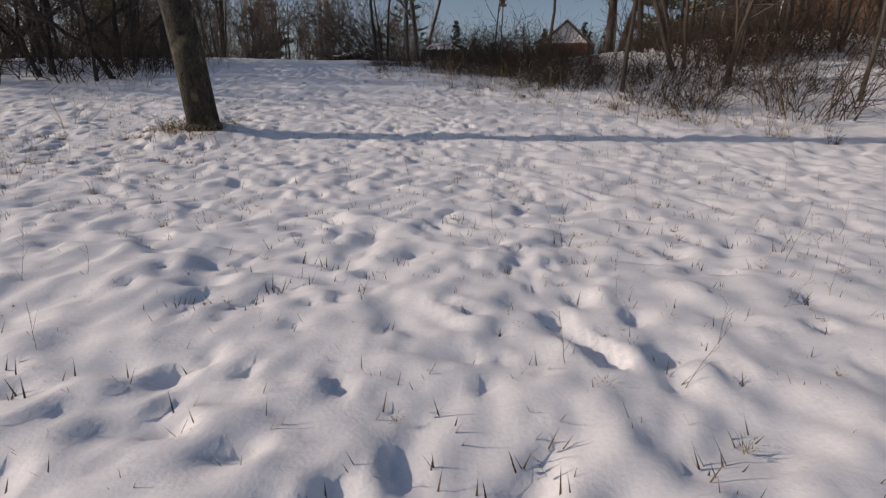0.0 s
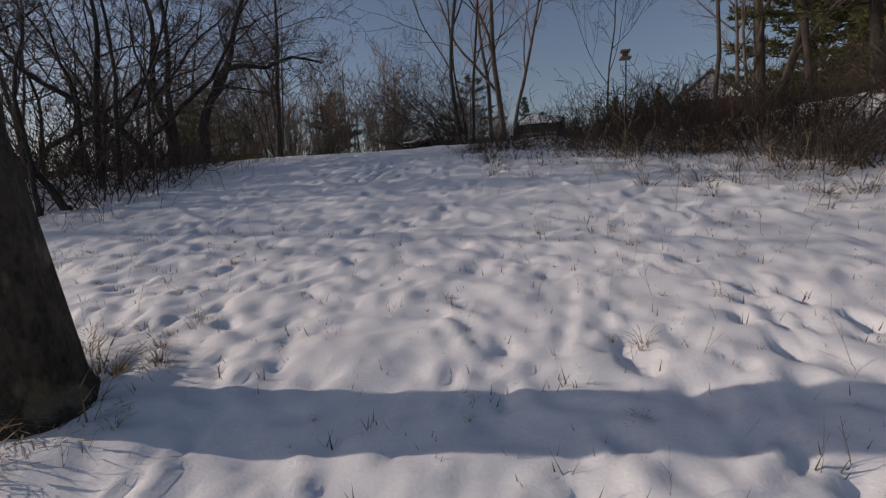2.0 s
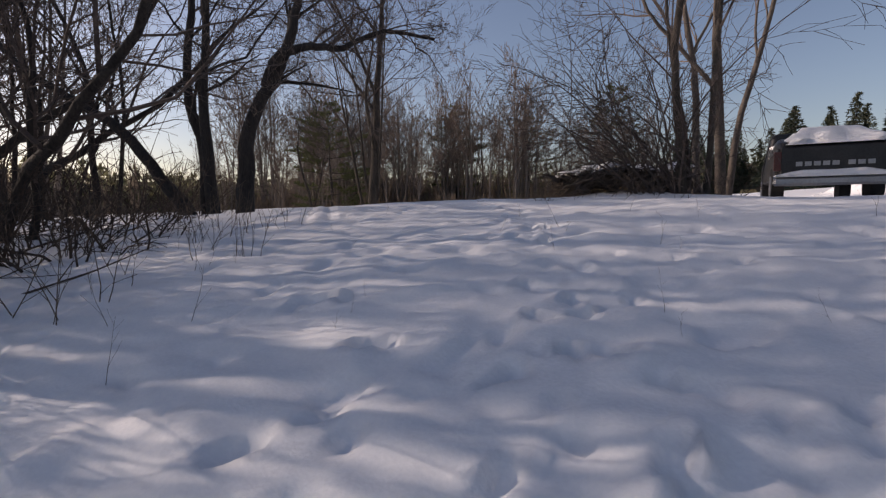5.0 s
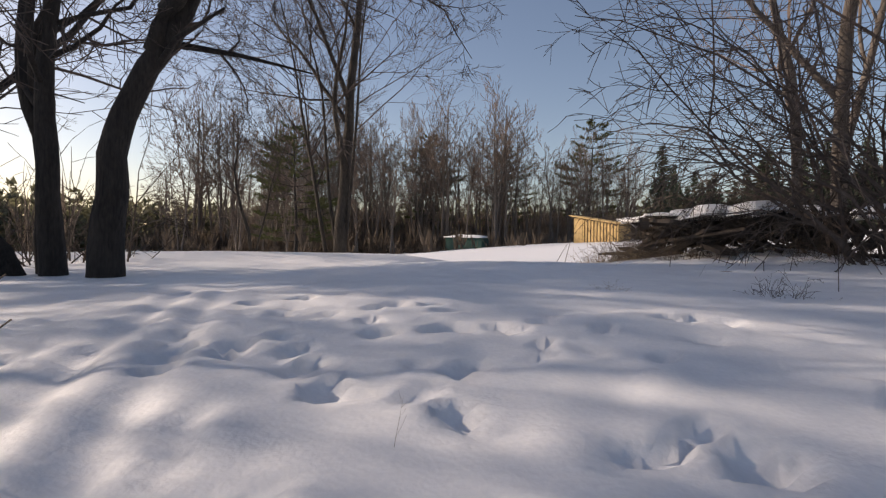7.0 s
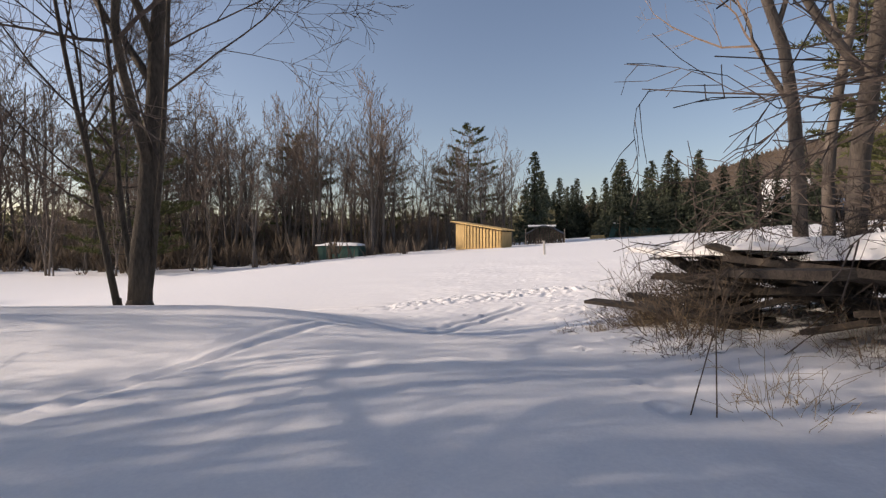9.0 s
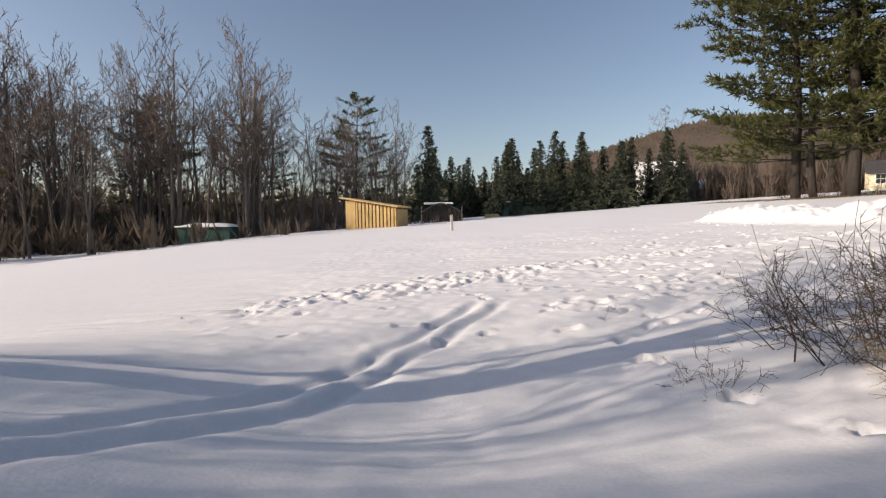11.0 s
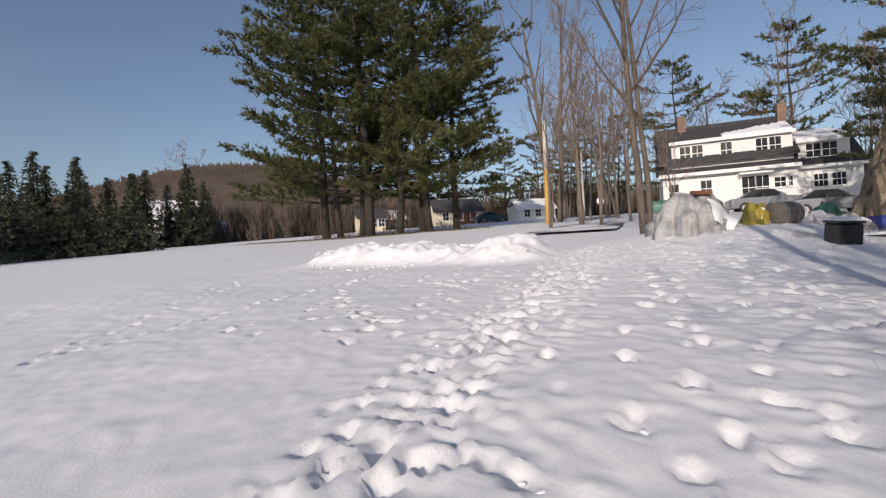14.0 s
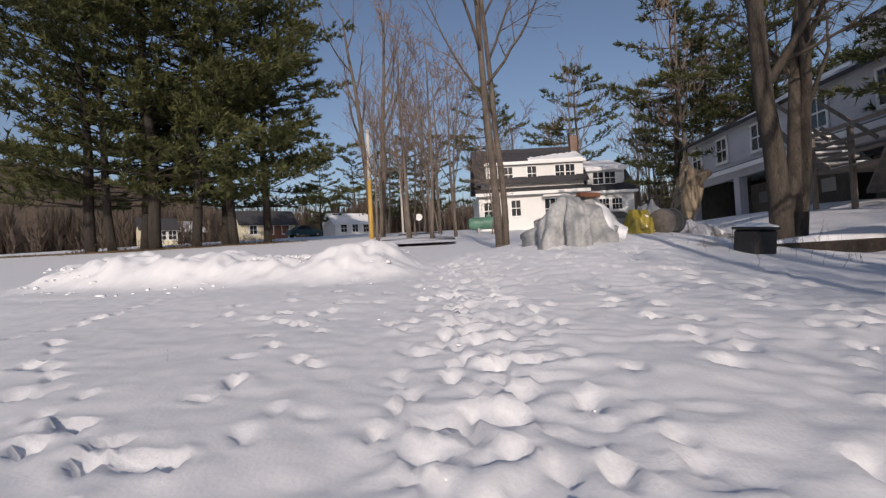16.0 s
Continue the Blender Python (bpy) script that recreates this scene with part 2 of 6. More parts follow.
def build_ground():
    xs, ys = axis_steps(-8.2, 5.6, 0.033, 1800, 1.25, 1.2), axis_steps(1.2, 36.5, 0.035, 1800, 1.25)
    X, Y = np.meshgrid(xs, ys)
    Z = gz(X, Y)
    near = np.exp(-np.maximum(0, np.hypot(np.maximum(0, np.abs(X + 1) - 8), np.maximum(0, np.abs(Y - 19) - 18)) / 4))
    hill = 1 - step(9, 15, Y)
    warp_x, warp_y = X + 0.18 * vnoise(X * 2, Y * 2, 3), Y + 0.18 * vnoise(X * 2, Y * 2, 4)
    # hummocky snow over tussocks on the lower slope, wind-smoothed above
    h = hill * (0.016 * vnoise(warp_x * 1.8, warp_y * 2.2, 11) + 0.020 * vnoise(warp_x * 5.2 + 0.5 * warp_y, warp_y * 6.4, 12) + 0.015 * vnoise(warp_x * 9.5, warp_y * 8.8, 14) + 0.008 * vnoise(X * 17, Y * 16, 13))
    clumps = step(-0.5, 0.6, vnoise(X * 0.6, Y * 0.6, 17))
    pits = step(0.55, 0.85, vnoise(warp_x * 6.5, warp_y * 6.5, 15)) + 0.7 * step(0.5, 0.85, vnoise(warp_x * 11.5, warp_y * 11.5, 16))
    h = h - (1 - step(8.0, 13.0, Y)) * 0.036 * pits * (0.35 + 0.65 * clumps)
    h = h + (1 - hill) * (0.030 * vnoise(X * 0.7, Y * 0.9, 21) + 0.007 * vnoise(warp_x * 2.4, warp_y * 2.4, 22) + 0.006 * vnoise(warp_x * 6, warp_y * 6, 24) + 0.004 * vnoise(X * 14, Y * 14, 23))
    crest = step(9, 12, Y) * (1 - step(14.5, 18, Y))
    h = h + crest * (0.013 * vnoise(warp_x * 4.4, warp_y * 4.8, 25) + 0.014 * vnoise(warp_x * 8.4, warp_y * 9, 26) - 0.028 * step(0.5, 0.8, vnoise(warp_x * 6.6, warp_y * 6.6, 27)))
    rng = np.random.default_rng(5)
    steps = []
    # walkers on the upper slope
    steps += on_line((-3.75, 10.3), (-2.3, 11.5), 8, rng, 0.03, 0.02) + on_line((-2.6, 9.0), (-2.3, 10.6), 9, rng, 0.10, 0.08)
    steps += on_line((-3.3, 12.1), (-3.0, 13.5), 9, rng, 0.07, 0.04) + on_line((-2.95, 12.1), (-2.6, 13.6), 10, rng, 0.10, 0.05)
    steps += on_line((-2.7, 13.4), (-3.6, 13.9), 7, rng, 0.05, 0.04) + on_line((-4.6, 12.5), (-3.7, 12.9), 5, rng, 0.06, 0.05) + on_line((-3.5, 14.0), (-4.6, 17.0), 12, rng, 0.07, 0.05)
    steps += [(rng.uniform((-4.6, 10.5), (-1.6, 14.2)), rng.uniform(0, 3)) for _ in range(70)]
    # paw and boot prints at the top
    small = len(steps)
    steps += [(rng.uniform((-7.0, 16.5), (-4.9, 17.7)), rng.uniform(0, 3)) for _ in range(64)]
    small = range(small, len(steps))
    steps += on_line((-5.9, 19.5), (-5.6, 25), 9, rng, 0.08, 0.06)
    # across the field to the drive
    for k in range(9):
        a = rng.normal(0, 0.42)
        steps += on_line((-11.0, 26.6 + a), (-4.2, 28.9 + a), 23, rng, 0.11, 0.10) + on_line((-4.2, 28.9 + a), (4.0, 30.0 + a), 27, rng, 0.11, 0.10)
    for k in range(10):
        a = rng.uniform(-1.3, 0.9)
        steps += on_line((-5.6, 26.9 + a), (4.0, 28.4 + a), 25, rng, 0.13, 0.13)
    steps += on_line((-5.9, 24.6), (-3.4, 28.4), 10, rng, 0.1, 0.05) + on_line((-5.3, 25.2), (-3.0, 27.9), 9, rng, 0.1, 0.05) + on_line((-6.2, 31), (1.0, 36), 22, rng, 0.06, 0.04)
    steps += on_line((-4.0, 32.5), (2.0, 33.2), 24, rng, 0.05, 0.03) + [(rng.uniform((-3.0, 29.4), (3, 32)), rng.uniform(0, 3)) for _ in range(70)]
    steps += on_line((-2.6, 30.2), (0.6, 31.0), 9, rng, 0.07, 0.04) + on_line((-2.4, 30.6), (-0.4, 32.6), 8, rng, 0.07, 0.05)
    steps += [(rng.uniform((-12, 25.5), (-5, 28.5)), rng.uniform(0, 3)) for _ in range(60)]
    for k, ((px, py), a) in enumerate(steps):
        size = rng.uniform(0.75, 1.1) * (0.46 if k in small else 0.40 if py < 11.8 else (0.54 if py < 18 else 0.56))
        i0, i1 = np.searchsorted(xs, (px - 0.4, px + 0.4))
        j0, j1 = np.searchsorted(ys, (py - 0.4, py + 0.4))
        if i1 <= i0 or j1 <= j0:
            continue
        dx, dy = X[j0:j1, i0:i1] - px, Y[j0:j1, i0:i1] - py
        u, v = (dx * math.cos(a) + dy * math.sin(a)) / (0.135 * size), (-dx * math.sin(a) + dy * math.cos(a)) / (0.068 * size)
        rag = 1 + 0.42 * vnoise(X[j0:j1, i0:i1] * 16, Y[j0:j1, i0:i1] * 16, 19)
        r = np.sqrt(u * u + v * v) * rag
        lump = 0.022 * np.exp(-((u - 1.3) ** 2 / 0.3 + v * v / 0.7)) * rag + 0.014 * np.exp(-((r - 1.4) / 0.25) ** 2)
        deep = rng.uniform(0.35, 0.85) * (0.75 if k in small else 0.6 if py < 11.8 else 1)
        h[j0:j1, i0:i1] += (lump * (0.3 if k in small else 1) - 0.056 * (1 - step(0.70, 1.18, r))) * deep
    # trodden band with broken lumps
    band = np.exp(-((Y - np.interp(X, (-11, -6, -4, -1, 4), (26.6, 28.45, 28.95, 29.4, 30.1))) / (0.55 + 0.2 * vnoise(X, Y, 31))) ** 2) * step(-13, -9, X)
    side = np.exp(-((Y - (27.6 + 0.22 * X)) / 1.5) ** 4) * step(-5, -3, X)
    rough = np.maximum(band, 0.5 * side)
    chunk = step(0.05, 0.25, vnoise(warp_x * 9, warp_y * 10, 41)) * 0.5 + step(0.1, 0.3, vnoise(warp_x * 14, warp_y * 13.5, 42)) * 0.55 - 0.35
    h = h + rough * (0.034 * chunk + 0.010 * vnoise(X * 17 + 2 * warp_y, Y * 17, 43))
    h = np.where(Y > 20, 0.07 * np.tanh(h / 0.07), h)
    # a sledge track: two grooves
    for off in (0.0, 0.42):
        for (ax, ay), (ex, ey), deep in (((-5.9, 15.4), (-7.7, 17.9), 0.017), ((-8.3, 23.2), (-6.0, 27.0), 0.022), ((-8.9, 19.6), (-8.1, 23.4), 0.02), ((-3.35, 12.0), (-2.95, 13.5), 0.03)):
            ln = math.hypot(ex - ax, ey - ay)
            al = ((X - ax) * (ex - ax) + (Y - ay) * (ey - ay)) / ln
            cr = ((X - ax) * (ey - ay) - (Y - ay) * (ex - ax)) / ln - off * 0.5 + 0.05 * vnoise(X * 2.5, Y * 2.5, 51)
            h = h - deep * (np.exp(-(cr / 0.045) ** 2) - 0.25 * np.exp(-((np.abs(cr) - 0.11) / 0.05) ** 2)) * step(0, 0.5, al) * (1 - step(ln - 0.5, ln, al))
    h = h * near
    # ploughed snow bank at the field's edge
    bx, by = X - 3.6, Y - 33.7
    along, across = bx * 0.05 + by * 0.999, bx * 0.999 - by * 0.05
    prof = step(-3.3, -2.2, along) * (1 - step(2.2, 3.2, along)) * np.exp(-(across / 0.9) ** 4)
    h = h + prof * (0.36 + 0.14 * vnoise(X * 1.7, Y * 1.7, 61) + 0.08 * vnoise(X * 4.5, Y * 4.5, 62) + 0.04 * vnoise(X * 9, Y * 9, 63))
    h = h + 0.03 * vnoise(X * 0.5, Y * 0.5, 71) * (1 - near) * step(300, 60, np.hypot(X, Y))
    Z = Z + h
    nx, ny = len(xs), len(ys)
    idx = np.arange(nx * ny).reshape(ny, nx)
    quads = np.stack([idx[:-1, :-1], idx[:-1, 1:], idx[1:, 1:], idx[1:, :-1]], -1).reshape(-1, 4)
    me = bpy.data.meshes.new("ground")
    me.vertices.add(nx * ny)
    me.vertices.foreach_set("co", np.stack([X, Y, Z], -1).ravel())
    me.loops.add(quads.size)
    me.loops.foreach_set("vertex_index", quads.ravel())
    me.polygons.add(len(quads))
    me.polygons.foreach_set("loop_start", np.arange(0, quads.size, 4))
    me.polygons.foreach_set("use_smooth", np.ones(len(quads), bool))
    me.update()
    me.materials.append(SNOW)
    return tagged(new("ground", me), "trodden white snow over a grassy slope and field", "ground", kind="structure")


build_ground()


# ---- builders ----
class Pile:
    """Vertices and faces gathered for one mesh."""

    def __init__(self):
        self.v, self.f = [], []

    def tube(self, pts, radii, sides=5, cap=True):
        base, n = len(self.v), len(pts)
        for i, p in enumerate(pts):
            d = pts[min(i + 1, n - 1)] - pts[max(i - 1, 0)]
            d = d / (np.linalg.norm(d) + 1e-9)
            a = np.cross(d, (0.31, 0.95, 0.05) if abs(d[2]) > 0.8 else (0, 0, 1))
            a = a / (np.linalg.norm(a) + 1e-9)
            b = np.cross(d, a)
            for k in range(sides):
                t = 2 * math.pi * k / sides
                self.v.append(tuple(p + radii[i] * (math.cos(t) * a + math.sin(t) * b)))
        for i in range(n - 1):
            for k in range(sides):
                o, q = base + i * sides, (k + 1) % sides
                self.f.append((o + k, o + q, o + sides + q, o + sides + k))
        if cap and sides > 3:
            self.f.append(tuple(base + (n - 1) * sides + k for k in range(sides)))
            self.f.append(tuple(base + k for k in reversed(range(sides))))

    def tri(self, a, b, c):
        n = len(self.v)
        self.v += [tuple(a), tuple(b), tuple(c)]
        self.f.append((n, n + 1, n + 2))

    def box(self, lo, hi, m=None):
        n = len(self.v)
        for z in (lo[2], hi[2]):
            for x, y in ((lo[0], lo[1]), (hi[0], lo[1]), (hi[0], hi[1]), (lo[0], hi[1])):
                p = Vector((x, y, z))
                self.v.append(tuple(m @ p if m else p))
        self.f += [tuple(n + i for i in q) for q in ((3, 2, 1, 0), (4, 5, 6, 7), (0, 1, 5, 4), (1, 2, 6, 5), (2, 3, 7, 6), (3, 0, 4, 7))]

    def mesh(self, name, mat, smooth=False):
        me = bpy.data.meshes.new(name)
        me.from_pydata(self.v, [], self.f)
        if smooth:
            me.polygons.foreach_set("use_smooth", np.ones(len(me.polygons), bool))
        me.materials.append(mat)
        me.update()
        return me

    def part(self, name, mat, parent=None, label="", smooth=False, bevel=0.0):
        me = self.mesh(name, mat, smooth)
        if bevel:
            bm = bmesh.new()
            bm.from_mesh(me)
            bmesh.ops.bevel(bm, geom=bm.edges[:], offset=bevel, segments=1, affect="EDGES")
            bm.to_mesh(me)
            bm.free()
        ob = new(name, me)
        if parent:
            ob.parent = parent
        return tagged(ob, label)


def thing(name, label, category, m=None, group="", kind=""):
    ob = tagged(new(name), label, category, group, kind)
    if m:
        ob.matrix_basis = m
    return ob


def box_part(name, lo, hi, mat, parent, label="", bevel=0.0, m=None):
    p = Pile()
    p.box(lo, hi, m)
    return p.part(name, mat, parent, label, bevel=bevel)


def unit(v):
    return v / (np.linalg.norm(v) + 1e-9)


def grow(wood, twigs, rng, p, d, length, r, level, deepest, up=0.15, spread=0.8, kids=6, wob=0.14, first=0.3, sides=7, shrink=0.55, rmin=0.0028, curl=0.0):
    """A branch with its children: thick ones go into wood, thin ones into twigs."""
    n = max(4, min(12, int(length / 0.4))) if level < 2 else ((5 if curl else 3) if level == 2 else (2 if curl else 1))
    pts, radii = [np.array(p, float)], [r]
    d = unit(np.array(d, float))
    for i in range(n):
        d = unit(d + rng.normal(0, wob * (1 + curl if level else 1), 3) + np.array((0, 0, up * (0.6 if level else 0.25) - (0.12 * curl * i / n if level == 1 else 0))))
        pts.append(pts[-1] + d * length / n)
        radii.append(max(rmin, r * (1 - 0.78 * (i + 1) / n)))
    thick = level == 0 or r > 0.03
    (wood if thick else twigs).tube(pts, radii, sides if level == 0 else (5 if thick else 3), cap=thick)
    if level >= deepest:
        return pts
    count = kids if level else int(kids * 1.5)
    for k in range(count):
        f = first + (1 - first) * (k + rng.uniform(0.1, 0.9)) / count if level == 0 else 0.15 + 0.85 * (k + rng.uniform(0, 1)) / count
        i = min(n - 1, int(f * n))
        q = pts[i] + (pts[i + 1] - pts[i]) * (f * n - i if f * n - i <= 1 else 1)
        axis = unit(pts[i + 1] - pts[i])
        side = unit(np.cross(axis, rng.normal(0, 1, 3)))
        a = spread * rng.uniform(0.65, 1.2)
        cd = axis * math.cos(a) + side * math.sin(a)
        grow(wood, twigs, rng, q, cd, length * shrink * rng.uniform(0.7, 1.25) * (1.15 - 0.55 * f), max(rmin * 1.4, radii[i] * 0.55), level + 1, deepest, up, spread, kids, wob * 1.1, first, sides, shrink, rmin, curl)
    return pts


def bare_tree(name, label, stems, seed, deepest=3, kids=6, up=0.15, spread=0.75, wob=0.10, first=0.3, bark=BARK, twig=TWIG, shrink=0.5, group="bare trees", at=None, category="bare tree", limbs=(), rmin=0.0028, curl=0.0):
    """limbs: (stem, fraction, direction, length, radius) each. stems: (base x, y, lean x, lean y, length, radius) each."""
    rng = np.random.default_rng(seed)
    wood, twigs = Pile(), Pile()
    for s, (bx, by, lx, ly, ln, r) in enumerate(stems):
        flare = [np.array((bx, by, z)) for z in (-0.45, 0.0, 0.12)]
        wood.tube(flare, [r * 1.5, r * 1.35, r * 1.02], 9, False)
        pts = grow(wood, twigs, rng, (bx, by, 0.0), (lx, ly, 1.0), ln, r * 1.08, 0, deepest, up, spread, kids, wob, first, 9, shrink, rmin, curl)
        for k, f, d, length, lr in limbs:
            if k == s:
                grow(wood, twigs, rng, pts[int(f * (len(pts) - 1))], d, length, lr, 1, deepest, 0.0, spread, kids + 2, 0.13, 0.2, 8, 0.5, rmin, curl)
    t = thing(name, label, category, at, group)
    wood.part("trunk", bark, t, smooth=True)
    if twigs.f:
        twigs.part("crown", twig, t, "bare leafless twigs")
    return t


def place(x, y, turn=0.0, size=1.0, lift=0.0):
    return Matrix.Translation((x, y, ground_at(x, y) - 0.04 + lift)) @ pose(0, 0, 0, 0, 0, turn) @ Matrix.Scale(size, 4)


def scatter_copy(src, x, y, turn, size, label=""):
    c = copy_thing(src, Matrix.Identity(4))
    c.matrix_basis = place(x, y, turn, size)
    return tagged(c, label)


def tuft(pile, rng, p, d, size, blades, width=0.06, open_=0.9):
    """A spray of needles or leaves round a twig's end."""
    for _ in range(blades):
        v = unit(np.array(d) * rng.uniform(0.3, 1.2) + rng.normal(0, open_, 3) * 0.6)
        s = unit(np.cross(v, rng.normal(0, 1, 3))) * size * width
        e = p + v * size * rng.uniform(0.6, 1.1)
        pile.tri(p - s, p + s, e)


def white_pine(name, label, seed, height, r, crown_from=0.22, reach=4.2, limbs=46, at=None, needle=NEEDLE, blades=9, lean=(0, 0), group="pines", tuft_size=0.55, per_limb=22, bark=BARK_DARK):
    rng = np.random.default_rng(seed)
    wood, green = Pile(), Pile()
    pts = [np.array((lean[0] * max(0, z / height) ** 1.3 * height + 0.12 * math.sin(z * 0.6 + seed), lean[1] * (z / height) * height + 0.12 * math.cos(z * 0.5 + seed), z)) for z in np.linspace(-0.4, height, 14)]
    wood.tube(pts, [max(0.02, r * (1.15 - 1.1 * i / 13)) for i in range(14)], 8)
    for k in range(limbs):
        whorl = (k // 4 + rng.uniform(-0.12, 0.12)) / (limbs / 4)
        f = min(0.985, crown_from + (1 - crown_from) * max(0.0, whorl))
        i = f * 13
        j = min(12, int(i))
        q = pts[j] + (pts[j + 1] - pts[j]) * (i - j)
        a = rng.uniform(0, 2 * math.pi)
        g = (f - crown_from) / (1 - crown_from)
        ln = reach * (0.35 + 0.9 * math.sin(math.pi * min(1, 0.25 + 0.75 * g)) ** 0.8) * (1 - 0.55 * g ** 3) * rng.uniform(0.55, 1.2)
        d = unit(np.array((math.cos(a), math.sin(a), rng.uniform(-0.16, 0.08) + 0.35 * g)))
        lp = [q + d * ln * w + np.array((0, 0, 0.16 * ln * w * w + 0.05 * math.sin(9 * w))) for w in (0, 0.35, 0.7, 1.0)]
        wood.tube(lp, [0.06, 0.045, 0.03, 0.012], 4, False)
        across = np.array((-d[1], d[0], 0.0))
        # flat upturned plates of needle sprays on side twigs
        count = max(5, int(per_limb * 0.34 * ln / reach))
        for n in range(count):
            w = 0.25 + 0.75 * (n + rng.uniform(0, 1)) / count
            m = lp[0] + (lp[3] - lp[0]) * w + np.array((0, 0, 0.16 * ln * (w * w - w)))
            out = unit(d * rng.uniform(0.5, 1.1) + across * rng.choice((-1, 1)) * rng.uniform(0.3, 1.0) + np.array((0, 0, rng.uniform(0.05, 0.4))))
            side = (0.30 * ln * (1.15 - w) + 0.45) * rng.uniform(0.7, 1.2)
            for v in (0.35, 0.6, 0.8, 1.0):
                c = m + out * side * v + rng.normal(0, 0.07, 3)
                tuft(green, rng, c, unit(out + np.array((0, 0, 0.35))), tuft_size * rng.uniform(0.55, 1.0), blades, 0.11, 0.75)
    t = thing(name, label, "pine tree", at, group)
    wood.part("trunk", bark, t, smooth=True)
    green.part("crown", needle, t, "green needle sprays")
    return t


def spruce(name, label, seed, height, reach, at=None, needle=NEEDLE_DARK, rows=26, group="spruces"):
    rng = np.random.default_rng(seed)
    wood, green = Pile(), Pile()
    wood.tube([np.array((0, 0, z)) for z in (-0.4, height * 0.5, height)], [0.18, 0.1, 0.02], 6)
    for k in range(rows):
        f = (k + 0.5) / rows
        z, ln = height * (0.06 + 0.93 * f), reach * (1 - f) ** 0.85 * rng.uniform(0.8, 1.15) + 0.15
        for b in range(9):
            a = rng.uniform(0, 2 * math.pi)
            l2 = ln * rng.uniform(0.65, 1.12)
            for s in np.linspace(0.25, 1, max(2, int(l2 / 0.55))):
                p = np.array((math.cos(a) * l2 * s, math.sin(a) * l2 * s, z - 0.28 * l2 * s + rng.uniform(-0.15, 0.15)))
                tuft(green, rng, p, (math.cos(a), math.sin(a), -0.25), 0.85 * (0.45 + 0.5 * (1 - f)), 5, 0.16)
    t = thing(name, label, "spruce tree", at, group)
    wood.part("trunk", BARK_DARK, t)
    green.part("crown", needle, t, "dark green drooping boughs")
    return t


def bush(name, label, seed, height, width, stems=40, at=None, mat=BRUSH, deepest=2, kids=4, category="bush", group="brush", thick=(0.006, 0.014), rmin=0.0028):
    rng = np.random.default_rng(seed)
    p = Pile()
    for _ in range(stems):
        a, rad = rng.uniform(0, 6.28), width * 0.5 * math.sqrt(rng.uniform(0, 1))
        b = np.array((math.cos(a) * rad, math.sin(a) * rad, -0.1))
        d = np.array((math.cos(a) * rng.uniform(0, 0.9), math.sin(a) * rng.uniform(0, 0.9), 1.0)) + rng.normal(0, 0.25, 3)
        grow(p, p, rng, b, d, height * rng.uniform(0.45, 1.1), rng.uniform(*thick), 1, deepest, -0.05, 0.8, kids, 0.2, 0.3, 3, 0.5, rmin)
    t = thing(name, label, category, at, group)
    p.part("tangle", mat, t)
    return t


def grass_tuft(seed, n, height, spread, mat):
    rng = np.random.default_rng(seed)
    p = Pile()
    for _ in range(n):
        a, rad = rng.uniform(0, 6.28), spread * rng.uniform(0, 1)
        b = np.array((math.cos(a) * rad, math.sin(a) * rad, -0.03))
        d = unit(np.array((math.cos(a) * 0.6, math.sin(a) * 0.6, 1.0)) + rng.normal(0, 0.35, 3))
        h = height * rng.uniform(0.4, 1.1)
        s = np.array((-math.sin(a), math.cos(a), 0)) * 0.004
        m = b + d * h * 0.6
        e = m + unit(d + np.array((math.cos(a) * 0.6, math.sin(a) * 0.6, -0.4))) * h * 0.45
        p.tri(b - s, b + s, m)
        p.tri(m - s * 0.8, m + s * 0.8, e)
    return p


# ---- the slope: near tree, big maple, brush ----
rs = np.random.default_rng(77)
bare_tree("leaning_tree", "tall bare tree with lichen-mottled bark at the slope's foot", [(0, 0, -0.17, 0.0, 11.5, 0.19)], 3, 4, 4, first=0.42, bark=BARK_MOSS, wob=0.05, shrink=0.42, at=place(-3.03, 7.68), group="")
def bough(wood, twigs, rng, pts, r0, r1, kids, length, sides=10, start=0.3):
    """A smooth bent stem through the given points, with side branches from start to its tip."""
    P = np.array(pts, float)
    P = np.vstack([2 * P[0] - P[1], P, 2 * P[-1] - P[-2]])
    line = []
    for i in range(1, len(P) - 2):
        for u in np.linspace(0, 1, 5)[:-1]:
            line.append(0.5 * (2 * P[i] + (P[i + 1] - P[i - 1]) * u + (2 * P[i - 1] - 5 * P[i] + 4 * P[i + 1] - P[i + 2]) * u**2 + (3 * P[i] - P[i - 1] - 3 * P[i + 1] + P[i + 2]) * u**3))
    line.append(P[-2])
    n = len(line)
    radii = [r0 + (r1 - r0) * (i / (n - 1)) ** 0.8 for i in range(n)]
    wood.tube([p + rng.normal(0, 0.012, 3) for p in line], radii, sides)
    for k in range(kids):
        f = start + (1 - start) * (k + rng.uniform(0, 1)) / kids
        i = min(n - 2, int(f * (n - 1)))
        axis = unit(line[i + 1] - line[i])
        side = unit(np.cross(axis, rng.normal(0, 1, 3)))
        a = rng.uniform(0.6, 1.1)
        grow(wood, twigs, rng, line[i], axis * math.cos(a) + side * math.sin(a), length * rng.uniform(0.6, 1.2) * (1.2 - 0.6 * f), max(0.018, radii[i] * 0.42), 1, 4, 0.08, 0.75, 4, 0.14, 0.2, 6, 0.5, 0.0028, 0.7)


